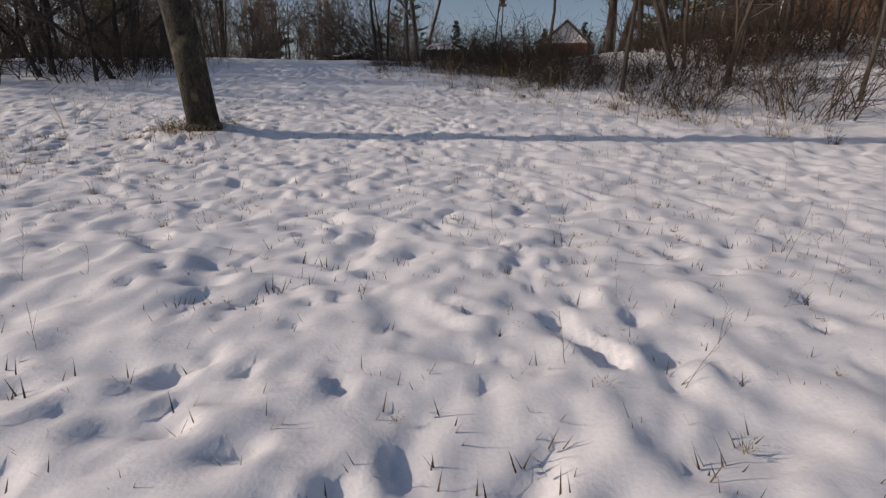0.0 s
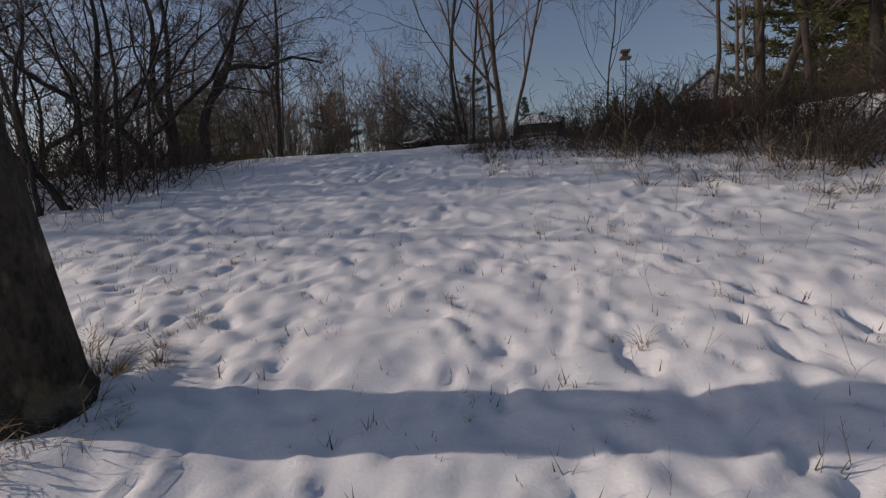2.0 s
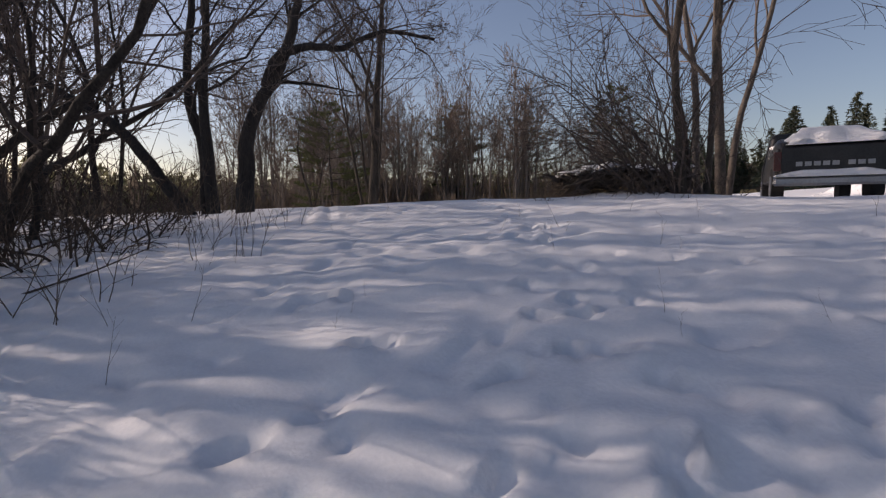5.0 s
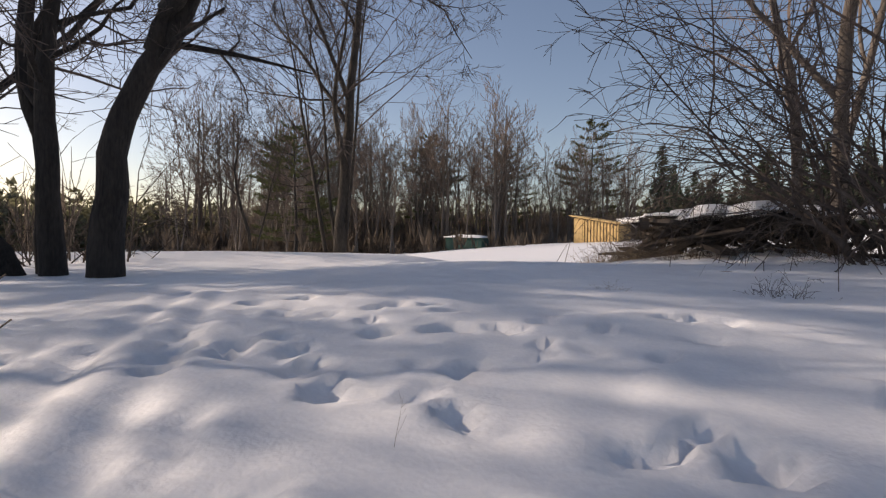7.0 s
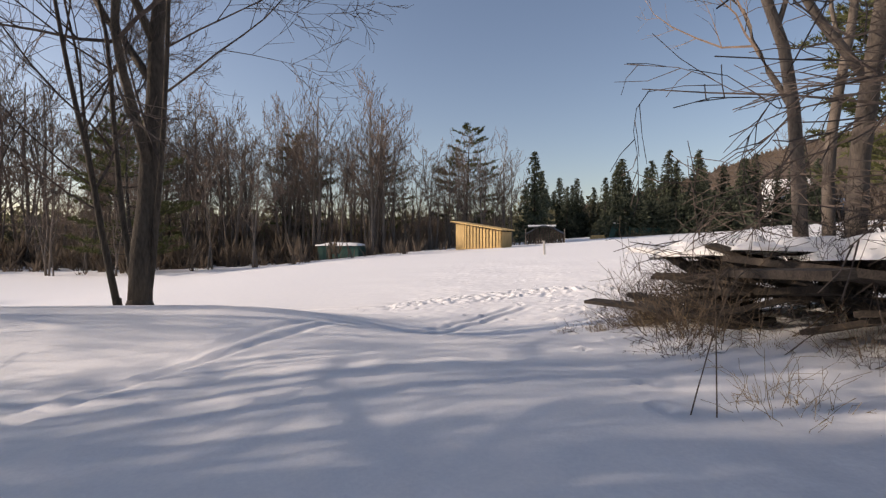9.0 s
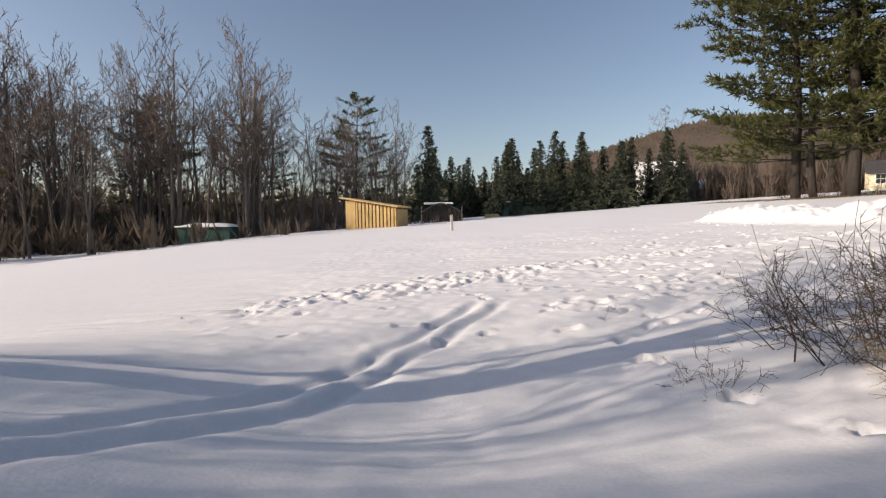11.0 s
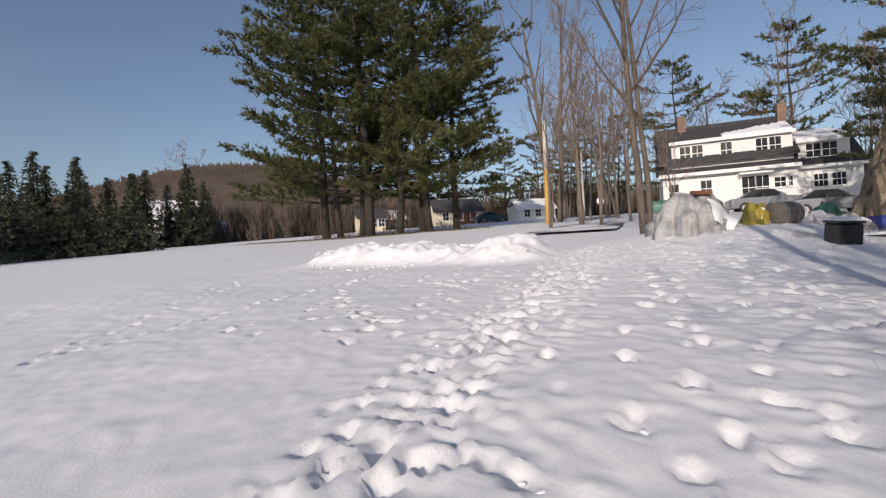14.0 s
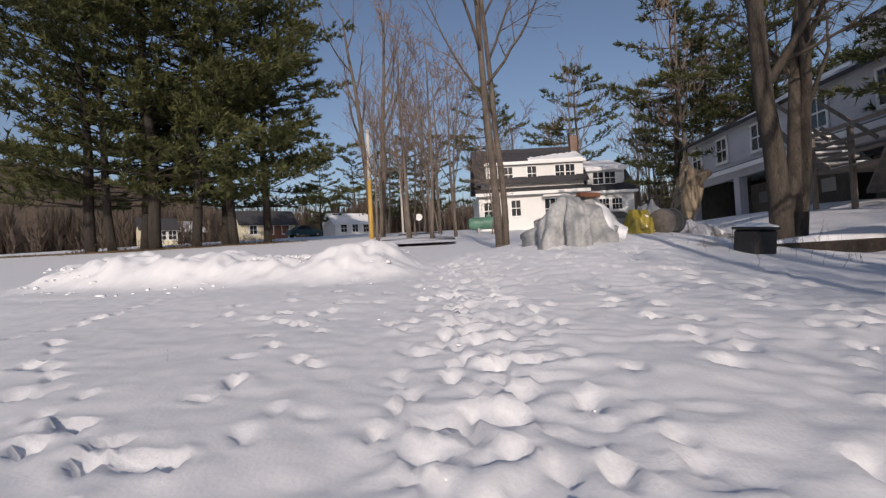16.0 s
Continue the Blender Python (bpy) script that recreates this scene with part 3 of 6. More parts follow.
def old_maple():
    """Stems bend in a plane that runs across the slope; r is along it, d across it."""
    rng = np.random.default_rng(8)
    t = thing("old_maple", "old many-stemmed maple with dark rough bark on the crest", "bare tree", place(-10.33, 19.15))
    stems = (
        ((0, 0, -0.45), (0, 0, 0.1), (0.1, 0, 0.9), (0.17, 0.05, 1.75), (0.75, 0.1, 2.75), (1.05, 0.15, 3.7), (1.3, 0.2, 4.6), (1.9, 0.3, 6.2), (2.3, 0.4, 7.6)),
        ((-0.72, 0.25, -0.45), (-0.72, 0.25, 0.1), (-0.78, 0.25, 1.2), (-0.85, 0.3, 2.4), (-0.7, 0.35, 4.0), (-0.8, 0.3, 6.0), (-0.6, 0.4, 8.0)),
        ((-1.0, 0.5, -0.45), (-1.0, 0.5, 0.1), (-1.0, 0.5, 1.3), (-1.3, 0.55, 2.6), (-1.2, 0.7, 4.5), (-1.7, 0.8, 6.5), (-1.8, 0.9, 8.0)),
        ((-1.15, 0.2, -0.45), (-1.2, 0.2, 0.1), (-1.7, 0.15, 0.8), (-2.4, 0.1, 1.7), (-3.3, 0.0, 2.3), (-4.3, 0.0, 3.0), (-5.2, 0.0, 4.2), (-5.9, 0.0, 5.6)),
        ((0.5, 0.06, 2.4), (0.75, -0.05, 2.9), (1.4, -0.1, 3.05), (2.0, -0.2, 3.0), (2.7, 0.0, 3.3), (3.6, 0.1, 3.2)))
    for rows, r0, length in zip(stems, (0.21, 0.165, 0.16, 0.165, 0.11), (2.6, 2.6, 2.6, 2.4, 1.7)):
        wood, twigs = Pile(), Pile()
        line = [np.array((0.938 * r - 0.345 * d, 0.345 * r + 0.938 * d, z)) for r, d, z in rows]
        bough(wood, twigs, rng, line, r0, 0.025, 13, length, start=0.42)
        limb = wood.part("limb" if rows[0][2] > 0 else "stem", BARK_DARK, t, smooth=True)
        twigs.part("twigs", TWIG, limb, "bare leafless twigs")


old_maple()
bare_tree("twin_tree", "slender twin-stemmed bare tree at the field's edge", [
    (0, 0, 0.0, 0.02, 8.0, 0.125), (0.06, 0.05, 0.22, 0.05, 7.0, 0.035), (-0.08, 0.04, -0.2, 0.06, 7.0, 0.035), (-0.36, 0.1, -0.16, 0.0, 6.0, 0.04), (-0.42, 0.15, -0.34, 0.1, 5.0, 0.03)],
    12, 4, 6, up=0.07, spread=0.78, first=0.2, wob=0.045, shrink=0.5, curl=0.8, at=place(-10.66, 24.2), group="")
bare_tree("sapling", "thin bare sapling in the snow", [(0, 0, -0.1, 0, 3.0, 0.035), (0.1, 0, 0.2, 0, 2.2, 0.02)], 14, 3, 5, at=place(-12.1, 23.3), group="saplings", category="sapling")

# dark thicket on the sun side of the slope
thin_a = bare_tree("thicket_tree", "dark bare thicket tree among tangled brush", [(0, 0, 0.05, 0.02, 6.0, 0.05), (0.25, 0.1, 0.18, -0.1, 5.0, 0.034), (-0.2, 0.2, -0.2, 0.1, 5.5, 0.036)], 31, 4, 4, first=0.15, spread=0.7, wob=0.12, bark=BARK_DARK, at=place(-7.6, 12.8), group="thicket")
thin_b = bare_tree("thicket_tree", "dark bare thicket tree among tangled brush", [(0, 0, 0.25, 0.05, 5.0, 0.055), (0.3, 0.1, -0.3, 0.2, 4.0, 0.035)], 32, 4, 5, first=0.1, spread=0.9, wob=0.16, bark=BARK_DARK, at=place(-8.6, 14.6), group="thicket")
# The last seven trees are added to cast dappled shade over slope and crest.
for x, y, s in ((-6.9, 11.5, 0.9), (-8.4, 11.8, 1.1), (-9.8, 13.2, 1.2), (-10.2, 14.6, 1.0), (-11.6, 12.2, 1.2), (-12.8, 13.6, 1.2), (-14.5, 10.4, 1.4), (-15.8, 12.6, 1.5), (-17.5, 14.2, 1.6), (-14.5, 17.5, 1.5), (-16.5, 18.3, 1.6), (-13.6, 18.5, 1.3), (-18.5, 17.4, 1.7)):
    scatter_copy(thin_a if rs.uniform() < 0.5 else thin_b, x, y, rs.uniform(0, 360), s)
brush_a = bush("brush_clump", "dense tangle of brown bare brush", 41, 1.5, 1.5, 46, place(-6.9, 13.0))
brush_b = bush("brush_clump", "dense tangle of brown bare brush", 42, 1.0, 1.4, 44, place(-7.4, 14.6))
for x, y, s in ((-6.6, 12.0, 0.9), (-7.6, 11.6, 1.2), (-8.3, 13.4, 1.3), (-8.8, 15.8, 1.1), (-9.6, 14.6, 1.4), (-9.3, 11.6, 1.4), (-10.9, 13.0, 1.6), (-12.4, 15.6, 1.7), (-13.4, 20.6, 1.4), (-7.4, 14.3, 0.6), (-11.5, 11.2, 1.6), (-14.5, 14.6, 1.8), (-16.5, 21.5, 1.6)):
    scatter_copy(brush_a if rs.uniform() < 0.5 else brush_b, x, y, rs.uniform(0, 360), s)

# brush along the bank on the other side
edge_a = bush("bank_brush", "low dense brown brush hanging over the snowy bank", 46, 0.62, 0.9, 64, place(-1.5, 13.9), BRUSH, 2, 4, thick=(0.003, 0.007), rmin=0.002)
edge_b = bush("bank_brush", "low tan grass and weeds on the snowy bank", 47, 0.42, 0.7, 100, place(-1.75, 14.2), WEED, 2, 3, thick=(0.002, 0.005), rmin=0.0016)
for k in range(18):
    f = rs.uniform(0, 1)
    scatter_copy(edge_a if k % 2 else edge_b, -1.7 + 4.6 * f + rs.uniform(0, 0.7), 14.0 - 3.3 * f + rs.uniform(0.1, 0.9), rs.uniform(0, 360), rs.uniform(0.7, 1.25))
for k in range(36):
    f = rs.uniform(0, 1)
    ex, ey = -1.3 + 6.6 * f, 13.6 - 4.9 * f
    off = rs.uniform(0.15, 1.0) ** 1.5 * 4.5
    scatter_copy(brush_a if rs.uniform() < 0.4 else brush_b, ex + off * 0.55, ey + off * 0.85, rs.uniform(0, 360), rs.uniform(0.4, 0.75) + 0.06 * off)
for k in range(16):
    scatter_copy(brush_a if k % 2 else brush_b, rs.uniform(5.2, 10), rs.uniform(9.2, 14.5), rs.uniform(0, 360), rs.uniform(0.6, 1.1))
for k in range(14):
    scatter_copy(brush_a if k % 2 else brush_b, rs.uniform(5.5, 11), rs.uniform(13, 17.5), rs.uniform(0, 360), rs.uniform(1.0, 1.5))
for x, y in ((23.2, 52.0), (24.8, 48.9), (26.4, 47.4), (28.0, 46.2), (25.6, 51.0), (22.2, 53.6)):
    scatter_copy(brush_b, x, y, rs.uniform(0, 360), rs.uniform(0.9, 1.5))
dark_a = bush("brush_heap", "heap of dark cut branches and brush under snow", 45, 1.2, 1.9, 50, place(0.4, 15.4), BARK_DARK, 3, 4)
for x, y, s in ((0.6, 14.4, 0.8), (1.7, 13.7, 0.85), (2.9, 13.2, 0.8), (-0.4, 14.8, 0.6), (1.6, 15.6, 1.0)):
    scatter_copy(dark_a, x, y, rs.uniform(0, 360), s)
bank_a = bare_tree("bank_tree", "slim bare tree on the brushy bank", [(0, 0, 0.02, 0, 7.5, 0.04)], 51, 4, 5, first=0.25, wob=0.06, at=place(3.4, 11.0), group="bank trees")
bank_b = bare_tree("bank_tree", "slim bare tree on the brushy bank", [(0, 0, -0.34, 0.05, 6.0, 0.055), (0.25, 0.05, -0.05, 0, 6.0, 0.04), (0.5, 0, 0.14, 0, 6.5, 0.035)], 52, 4, 4, first=0.2, wob=0.07, at=place(4.9, 12.6), group="bank trees")
for src, x, y, s in ((bank_a, 6.3, 12.6, 1.0), (bank_b, 8.8, 13.6, 1.1), (bank_a, 7.2, 10.2, 0.9), (bank_a, 9.8, 16.5, 1.3), (bank_b, 6.5, 17.0, 1.0), (bank_a, 3.0, 18.0, 1.2), (bank_b, 12.0, 12.5, 1.2), (bank_a, 14, 15.5, 1.2), (bank_a, 1.6, 23.4, 0.9), (bank_b, 5.6, 11.6, 0.8), (bank_a, 7.6, 13.4, 1.1)):
    scatter_copy(src, x, y, rs.uniform(0, 360), s)

# trees behind the crest and the lumber pile
bare_tree("crest_tree", "slim dark trees with arching twigs on the crest", [(0, 0, -0.03, 0, 8.5, 0.058), (0.32, 0.2, 0.05, 0, 8.0, 0.045), (0.1, 0.6, 0.08, 0, 7.0, 0.035)], 61, 4, 5, first=0.2, wob=0.06, curl=0.8, at=place(-2.9, 20.2), group="crest trees")
bare_tree("crest_tree", "tan-barked bare tree with wide boughs", [(0, 0, 0.03, 0, 11.5, 0.115), (-0.5, 0.2, -0.04, 0, 10.5, 0.09)], 62, 4, 5, first=0.22, wob=0.07, bark=BARK_TAN, twig=TWIG_TAN, curl=0.8, at=place(-1.9, 25.5), group="crest trees")
bare_tree("crest_tree", "tan-barked bare tree with wide boughs", [(0, 0, 0.06, -0.02, 10.0, 0.085)], 63, 4, 5, first=0.3, wob=0.06, bark=BARK_TAN, twig=TWIG_TAN, curl=0.8, at=place(-1.7, 26.3), group="crest trees")
arng = np.random.default_rng(64)
shrub = thing("arching_shrub", "large bare shrub with long arching branches", "shrub", place(-3.0, 20.6))
for k in range(40):
    a = math.pi + arng.uniform(-1.0, 0.9)
    arch = Pile()
    grow(arch, arch, arng, (arng.uniform(-0.5, 0.5), arng.uniform(-0.5, 0.5), -0.1), (math.cos(a) * 0.55, math.sin(a) * 0.55, 1.0), arng.uniform(2.2, 4.2), 0.018, 1, 3, -0.13, 0.75, 7, 0.10, 0.3, 4, 0.42, 0.0028, 0.9)
    arch.part("branch", TWIG, shrub)

# ---- far trees round the field ----
far_a = bare_tree("field_tree", "tall bare forest tree beyond the field", [(0, 0, 0.02, 0, 14, 0.15), (0.15, 0.1, 0.13, 0.05, 11, 0.08)], 71, 3, 5, up=0.16, spread=0.7, first=0.3, wob=0.04, shrink=0.42, bark=HAZED_BARK, twig=TWIG_TAN, rmin=0.015, at=place(-24, 66), group="forest edge")
far_b = bare_tree("field_tree", "tall bare forest tree beyond the field", [(0, 0, -0.04, 0, 13, 0.12), (0.5, 0, 0.08, 0, 12, 0.1)], 72, 3, 5, up=0.14, spread=0.8, first=0.25, wob=0.05, shrink=0.42, bark=HAZED_BARK, twig=TWIG_TAN, rmin=0.015, at=place(-28, 68), group="forest edge")
far_c = bare_tree("field_tree", "tall bare forest tree beyond the field", [(0, 0, 0.08, 0, 11, 0.10), (0.3, 0.2, -0.1, 0, 9, 0.07)], 73, 3, 5, up=0.1, spread=0.9, first=0.2, wob=0.06, shrink=0.45, bark=HAZED_BARK, twig=TWIG_TAN, rmin=0.015, at=place(-32, 66), group="forest edge")
fars = (far_a, far_b, far_c)
for k in range(72):
    f = (k + rs.uniform(0, 1)) / 72
    x = -62 + 56 * f
    y = 64 + 6 * f + rs.uniform(-1, 1) + rs.uniform(0, 1) ** 2 * 14
    scatter_copy(fars[rs.integers(3)], x, y, rs.uniform(0, 360), rs.uniform(0.9, 1.12) * (1.4 - 0.70 * f))
for k in range(10):
    scatter_copy(fars[k % 3], rs.uniform(-13, -3), rs.uniform(73, 80), rs.uniform(0, 360), rs.uniform(0.6, 0.78))
for k in range(20):
    scatter_copy(fars[k % 3], rs.uniform(-46, -17), rs.uniform(64, 69), rs.uniform(0, 360), rs.uniform(0.95, 1.2))
for k in range(15):
    x, y = rs.uniform(-60, -26), rs.uniform(52, 66)
    scatter_copy(fars[rs.integers(3)], x, y, rs.uniform(0, 360), rs.uniform(0.55, 0.95))
# The second set is added on the sun side to streak the crest with shade.
for x, y in [(rs.uniform(-32, -19), rs.uniform(9, 13)) for _ in range(4)] + [(rs.uniform(-30, -15), rs.uniform(18.3, 22.0)) for _ in range(5)]:
    scatter_copy(fars[rs.integers(3)], x, y, rs.uniform(0, 360), rs.uniform(0.6, 0.9))
for x, y, s in ((19.0, 33.0, 0.7), (22.5, 34.8, 0.75), (25.1, 32.6, 0.8), (28.6, 36.1, 0.8), (20.7, 36.1, 0.5), (26.9, 30.4, 0.6), (31.3, 34.4, 0.8), (41.8, 37.0, 1.0), (45.4, 42.3, 1.0), (49.8, 38.8, 1.0), (54.2, 44.0, 1.0), (30, 16.5, 0.7), (33, 19, 0.7), (36, 15, 0.8), (24, 17, 0.6), (42, 18, 0.8), (43.6, 16.8, 0.9), (47.1, 22.9, 1.1), (50.6, 28.2, 1.2), (26.0, 19.4, 0.9), (29.5, 15.9, 1.0)):
    scatter_copy(fars[rs.integers(3)], x, y, rs.uniform(0, 360), s)
scatter_copy(far_c, 40.0, 98.0, 20, 1.3)
for k in range(11):
    f = (k + rs.uniform(0, 1)) / 11
    scatter_copy(fars[k % 3], 43 + 32 * f, 96 - 34 * f, rs.uniform(0, 360), rs.uniform(0.4, 0.75))
bare_tree("roadside_tree", "tall pale bare tree behind the pole", [(0, 0, -0.10, 0.05, 17, 0.26), (0.6, -0.5, 0.03, -0.05, 18, 0.24)], 74, 4, 5, up=0.2, spread=0.6, first=0.35, wob=0.04, bark=BARK_TAN, twig=TWIG_TAN, shrink=0.42, at=place(33.4, 39.9), group="")
bare_tree("drive_tree", "tall bare twin tree beside the drive", [(0, 0, -0.01, 0.01, 11.5, 0.09), (0.16, -0.14, 0.0, 0.0, 11.0, 0.075)], 75, 4, 6, up=0.16, spread=0.8, first=0.25, wob=0.035, bark=BARK_TAN, twig=TWIG_TAN, shrink=0.42, curl=0.8, at=place(7.93, 29.66), group="")
bare_tree("yard_tree", "stout old tree with split dark trunk in the yard", [(0, 0, 0.0, -0.06, 11.0, 0.19), (0.25, -0.25, 0.06, -0.22, 9.0, 0.14)], 76, 4, 5, up=0.12, spread=0.8, first=0.25, wob=0.04, bark=BARK, shrink=0.45, curl=0.8, at=place(6.56, 24.4), group="")
bare_tree("yard_tree", "stout grey-brown yard tree", [(0, 0, 0.03, -0.12, 10.0, 0.13)], 77, 4, 4, up=0.12, spread=0.7, first=0.3, wob=0.07, bark=BARK, shrink=0.45, curl=0.8, at=place(7.5, 23.6), group="")

# ---- evergreens ----
pine_a = white_pine("white_pine", "tall white pine in a grove at the field's edge", 81, 25, 0.34, 0.14, 6.6, 60, place(24.0, 50.9), per_limb=46, tuft_size=0.66, blades=8, lean=(-0.02, 0.02))
pine_b = white_pine("white_pine", "tall white pine in a grove at the field's edge", 82, 23, 0.28, 0.2, 5.2, 52, place(25.7, 49.4), per_limb=40, tuft_size=0.64, blades=7, lean=(0.03, -0.02))
for src, x, y, s in ((pine_b, 27.0, 47.6, 0.95), (pine_a, 28.2, 49.0, 0.85), (pine_b, 25.2, 52.7, 0.95), (pine_a, 29.0, 46.4, 0.82), (pine_b, 23.4, 53.5, 0.85), (pine_a, 23.2, 54.6, 0.9)):
    scatter_copy(src, x, y, rs.uniform(0, 360), s)
scatter_copy(pine_b, -9.5, 78.7, 40, 0.66, "dark pine above the bare woods")
for x, y, s in ((-30, 78, 0.7), (-46, 76, 0.6), (-21, 84, 0.6)):
    scatter_copy(pine_b, x, y, rs.uniform(0, 360), s, "dark pine above the bare woods")
for x, y, s in ((28.3, 19.0, 0.62), (33, 15.5, 0.7), (26, 14.5, 0.6), (50.6, 31.7, 0.7), (57.7, 38.8, 0.55), (63.0, 44.0, 0.6), (73.5, 49.3, 0.62), (80.6, 56.4, 0.7), (22.5, 16.6, 0.6), (52, 22, 0.85), (45, 14, 0.7), (68, 58, 0.55), (7.0, 19.6, 0.48), (9.4, 16.6, 0.5), (12.2, 15.6, 0.46)):
    scatter_copy(pine_b, x, y, rs.uniform(0, 360), s, "dense dark pine behind the houses")
for x, y, s in ((-21.5, 16.4, 0.36), (-34, 54, 0.5)):
    scatter_copy(pine_a, x, y, rs.uniform(0, 360), s, "dark pine in the woods beside the slope")
spruce_a = spruce("spruce", "dark pointed spruce beyond the field", 91, 10.5, 2.2, place(-1.5, 75.7))
for k in range(44):
    x = -1 + k * 0.98 + rs.uniform(-0.7, 0.7)
    scatter_copy(spruce_a, x, 94 + rs.uniform(-2, 9), rs.uniform(0, 360), rs.uniform(0.6, 1.0) + 0.35 * rs.uniform(0, 1) ** 3)
hedge = spruce("hedge_tree", "broad dark evergreen in a hedge row", 92, 5.2, 2.6, place(8.6, 80), NEEDLE_DARK, 16, "hedge row")
for k in range(8):
    scatter_copy(hedge, 9.6 + k * 1.5, 79.5 - 0.4 * k + rs.uniform(-0.5, 0.5), rs.uniform(0, 360), rs.uniform(0.8, 1.12))

# ---- far woods and hills: one rough mass each ----
def far_woods(name, label, spots, mat, seed, hmin, hmax, width, density, bare):
    """Crowns of many small leaves of mesh: fans of upright slivers for bare trees, ragged cones for evergreens."""
    rng = np.random.default_rng(seed)
    tris = []
    for (x0, y0), (x1, y1), base in spots:
        n = int(math.hypot(x1 - x0, y1 - y0) * density)
        f, h = rng.uniform(0, 1, n), rng.uniform(hmin, hmax, n)
        c = np.stack([x0 + (x1 - x0) * f + rng.normal(0, 3, n), y0 + (y1 - y0) * f + rng.normal(0, 5, n), np.full(n, base)], -1)
        m = 34
        a, u = rng.uniform(0, 6.283, (n, m)), rng.uniform(0, 1, (n, m))
        flat = np.stack([np.cos(a), np.sin(a), 0 * a], -1)
        cross = np.stack([-np.sin(a), np.cos(a), 0 * a], -1)
        hh = h[:, None, None]
        up_v = np.array((0.0, 0.0, 1.0))
        if bare:
            low = c[:, None] + flat * width * 0.25 * u[..., None] + up_v * hh * (0.7 * u[..., None])
            tip = low + flat * width * rng.uniform(0.1, 0.8, (n, m, 1)) + up_v * hh * rng.uniform(0.22, 0.4, (n, m, 1))
            half = cross * rng.uniform(0.05, 0.14, (n, m, 1))
        else:
            rad = width * (1.05 - u[..., None]) * rng.uniform(0.3, 1.0, (n, m, 1))
            low = c[:, None] + flat * rad + up_v * hh * u[..., None]
            tip = low + flat * 0.7 * rng.uniform(0.2, 1.0, (n, m, 1)) + up_v * rng.uniform(-0.5, 0.9, (n, m, 1))
            half = cross * rng.uniform(0.2, 0.5, (n, m, 1))
        tris.append(np.stack([low - half, low + half, tip], 2).reshape(-1, 3))
    v = np.concatenate(tris)
    me = bpy.data.meshes.new(name)
    me.from_pydata(v.tolist(), [], np.arange(len(v)).reshape(-1, 3).tolist())
    me.materials.append(mat)
    return tagged(new(name, me), label, "woods", kind="stuff")


far_woods("dark_woods", "distant dark evergreen woods below the field", [((-75, 88), (-5, 100), 0.0), ((-60, 20), (-75, 88), -0.5), ((-5, 104), (40, 118), 2.0)], HAZED_GREEN, 5, 3.5, 8.5, 1.9, 12.0, False)
far_woods("brown_woods", "distant brown bare woods", [((-70, 84), (-8, 92), 0.0), ((42, 104), (84, 64), 5.0), ((30, 120), (75, 110), 4.0), ((60, 95), (120, 60), 6.0), ((75, 58), (110, 20), 6.0), ((70, 10), (40, -10), 4), ((-40, -5), (-45, 30), -1)], FARWOOD, 6, 4, 9, 1.8, 9.0, True)
far_woods("field_brush", "brown undergrowth below the bare forest trees", [((-62, 65), (-7, 71), -0.4)], FARWOOD, 8, 1.2, 4.5, 1.0, 18.0, True)


def build_hill():
    a = np.radians(np.linspace(-25, 95, 240))
    verts, faces = [], []
    rng = np.random.default_rng(9)
    for i, t in enumerate(a):
        top = 36 * math.exp(-((math.degrees(t) - 38) / 22) ** 2) + 13
        for j, (rad, z) in enumerate(((170, 2), (210, top * 0.55), (250, top), (330, top * 0.8))):
            verts.append((math.sin(t) * rad, 30 + math.cos(t) * rad, z))
    for i in range(len(a) - 1):
        for j in range(3):
            o = i * 4 + j
            faces.append((o, o + 4, o + 5, o + 1))
    me = bpy.data.meshes.new("hill")
    me.from_pydata(verts, [], faces)
    me.polygons.foreach_set("use_smooth", np.ones(len(me.polygons), bool))
    me.materials.append(FARWOOD)
    return tagged(new("hill", me), "low wooded winter hill in the distance", "hill", kind="structure")


build_hill()
rngh = np.random.default_rng(10)
ph = Pile()
for _ in range(22000):
    t = radians(rngh.uniform(-25, 95))
    u = rngh.uniform(0, 1)
    top = 36 * math.exp(-((math.degrees(t) - 38) / 22) ** 2) + 13
    rad, z = 172 + 80 * u, 1 + (top - 1) * u
    c = np.array((math.sin(t) * rad, 30 + math.cos(t) * rad, z))
    s = np.array((math.cos(t), -math.sin(t), 0))
    for _ in range(2):
        w, hgt = rngh.uniform(-2.2, 2.2), rngh.uniform(0.8, 3.2)
        ph.tri(c + s * w * 0.3 - s * rngh.uniform(0.3, 1.1), c + s * w * 0.3 + s * rngh.uniform(0.3, 1.1), c + s * w + np.array((0, 0, hgt)))
tagged(new("hill_woods", ph.mesh("hill_woods", FARWOOD)), "brown bare woods covering a far hill", "woods", kind="stuff")


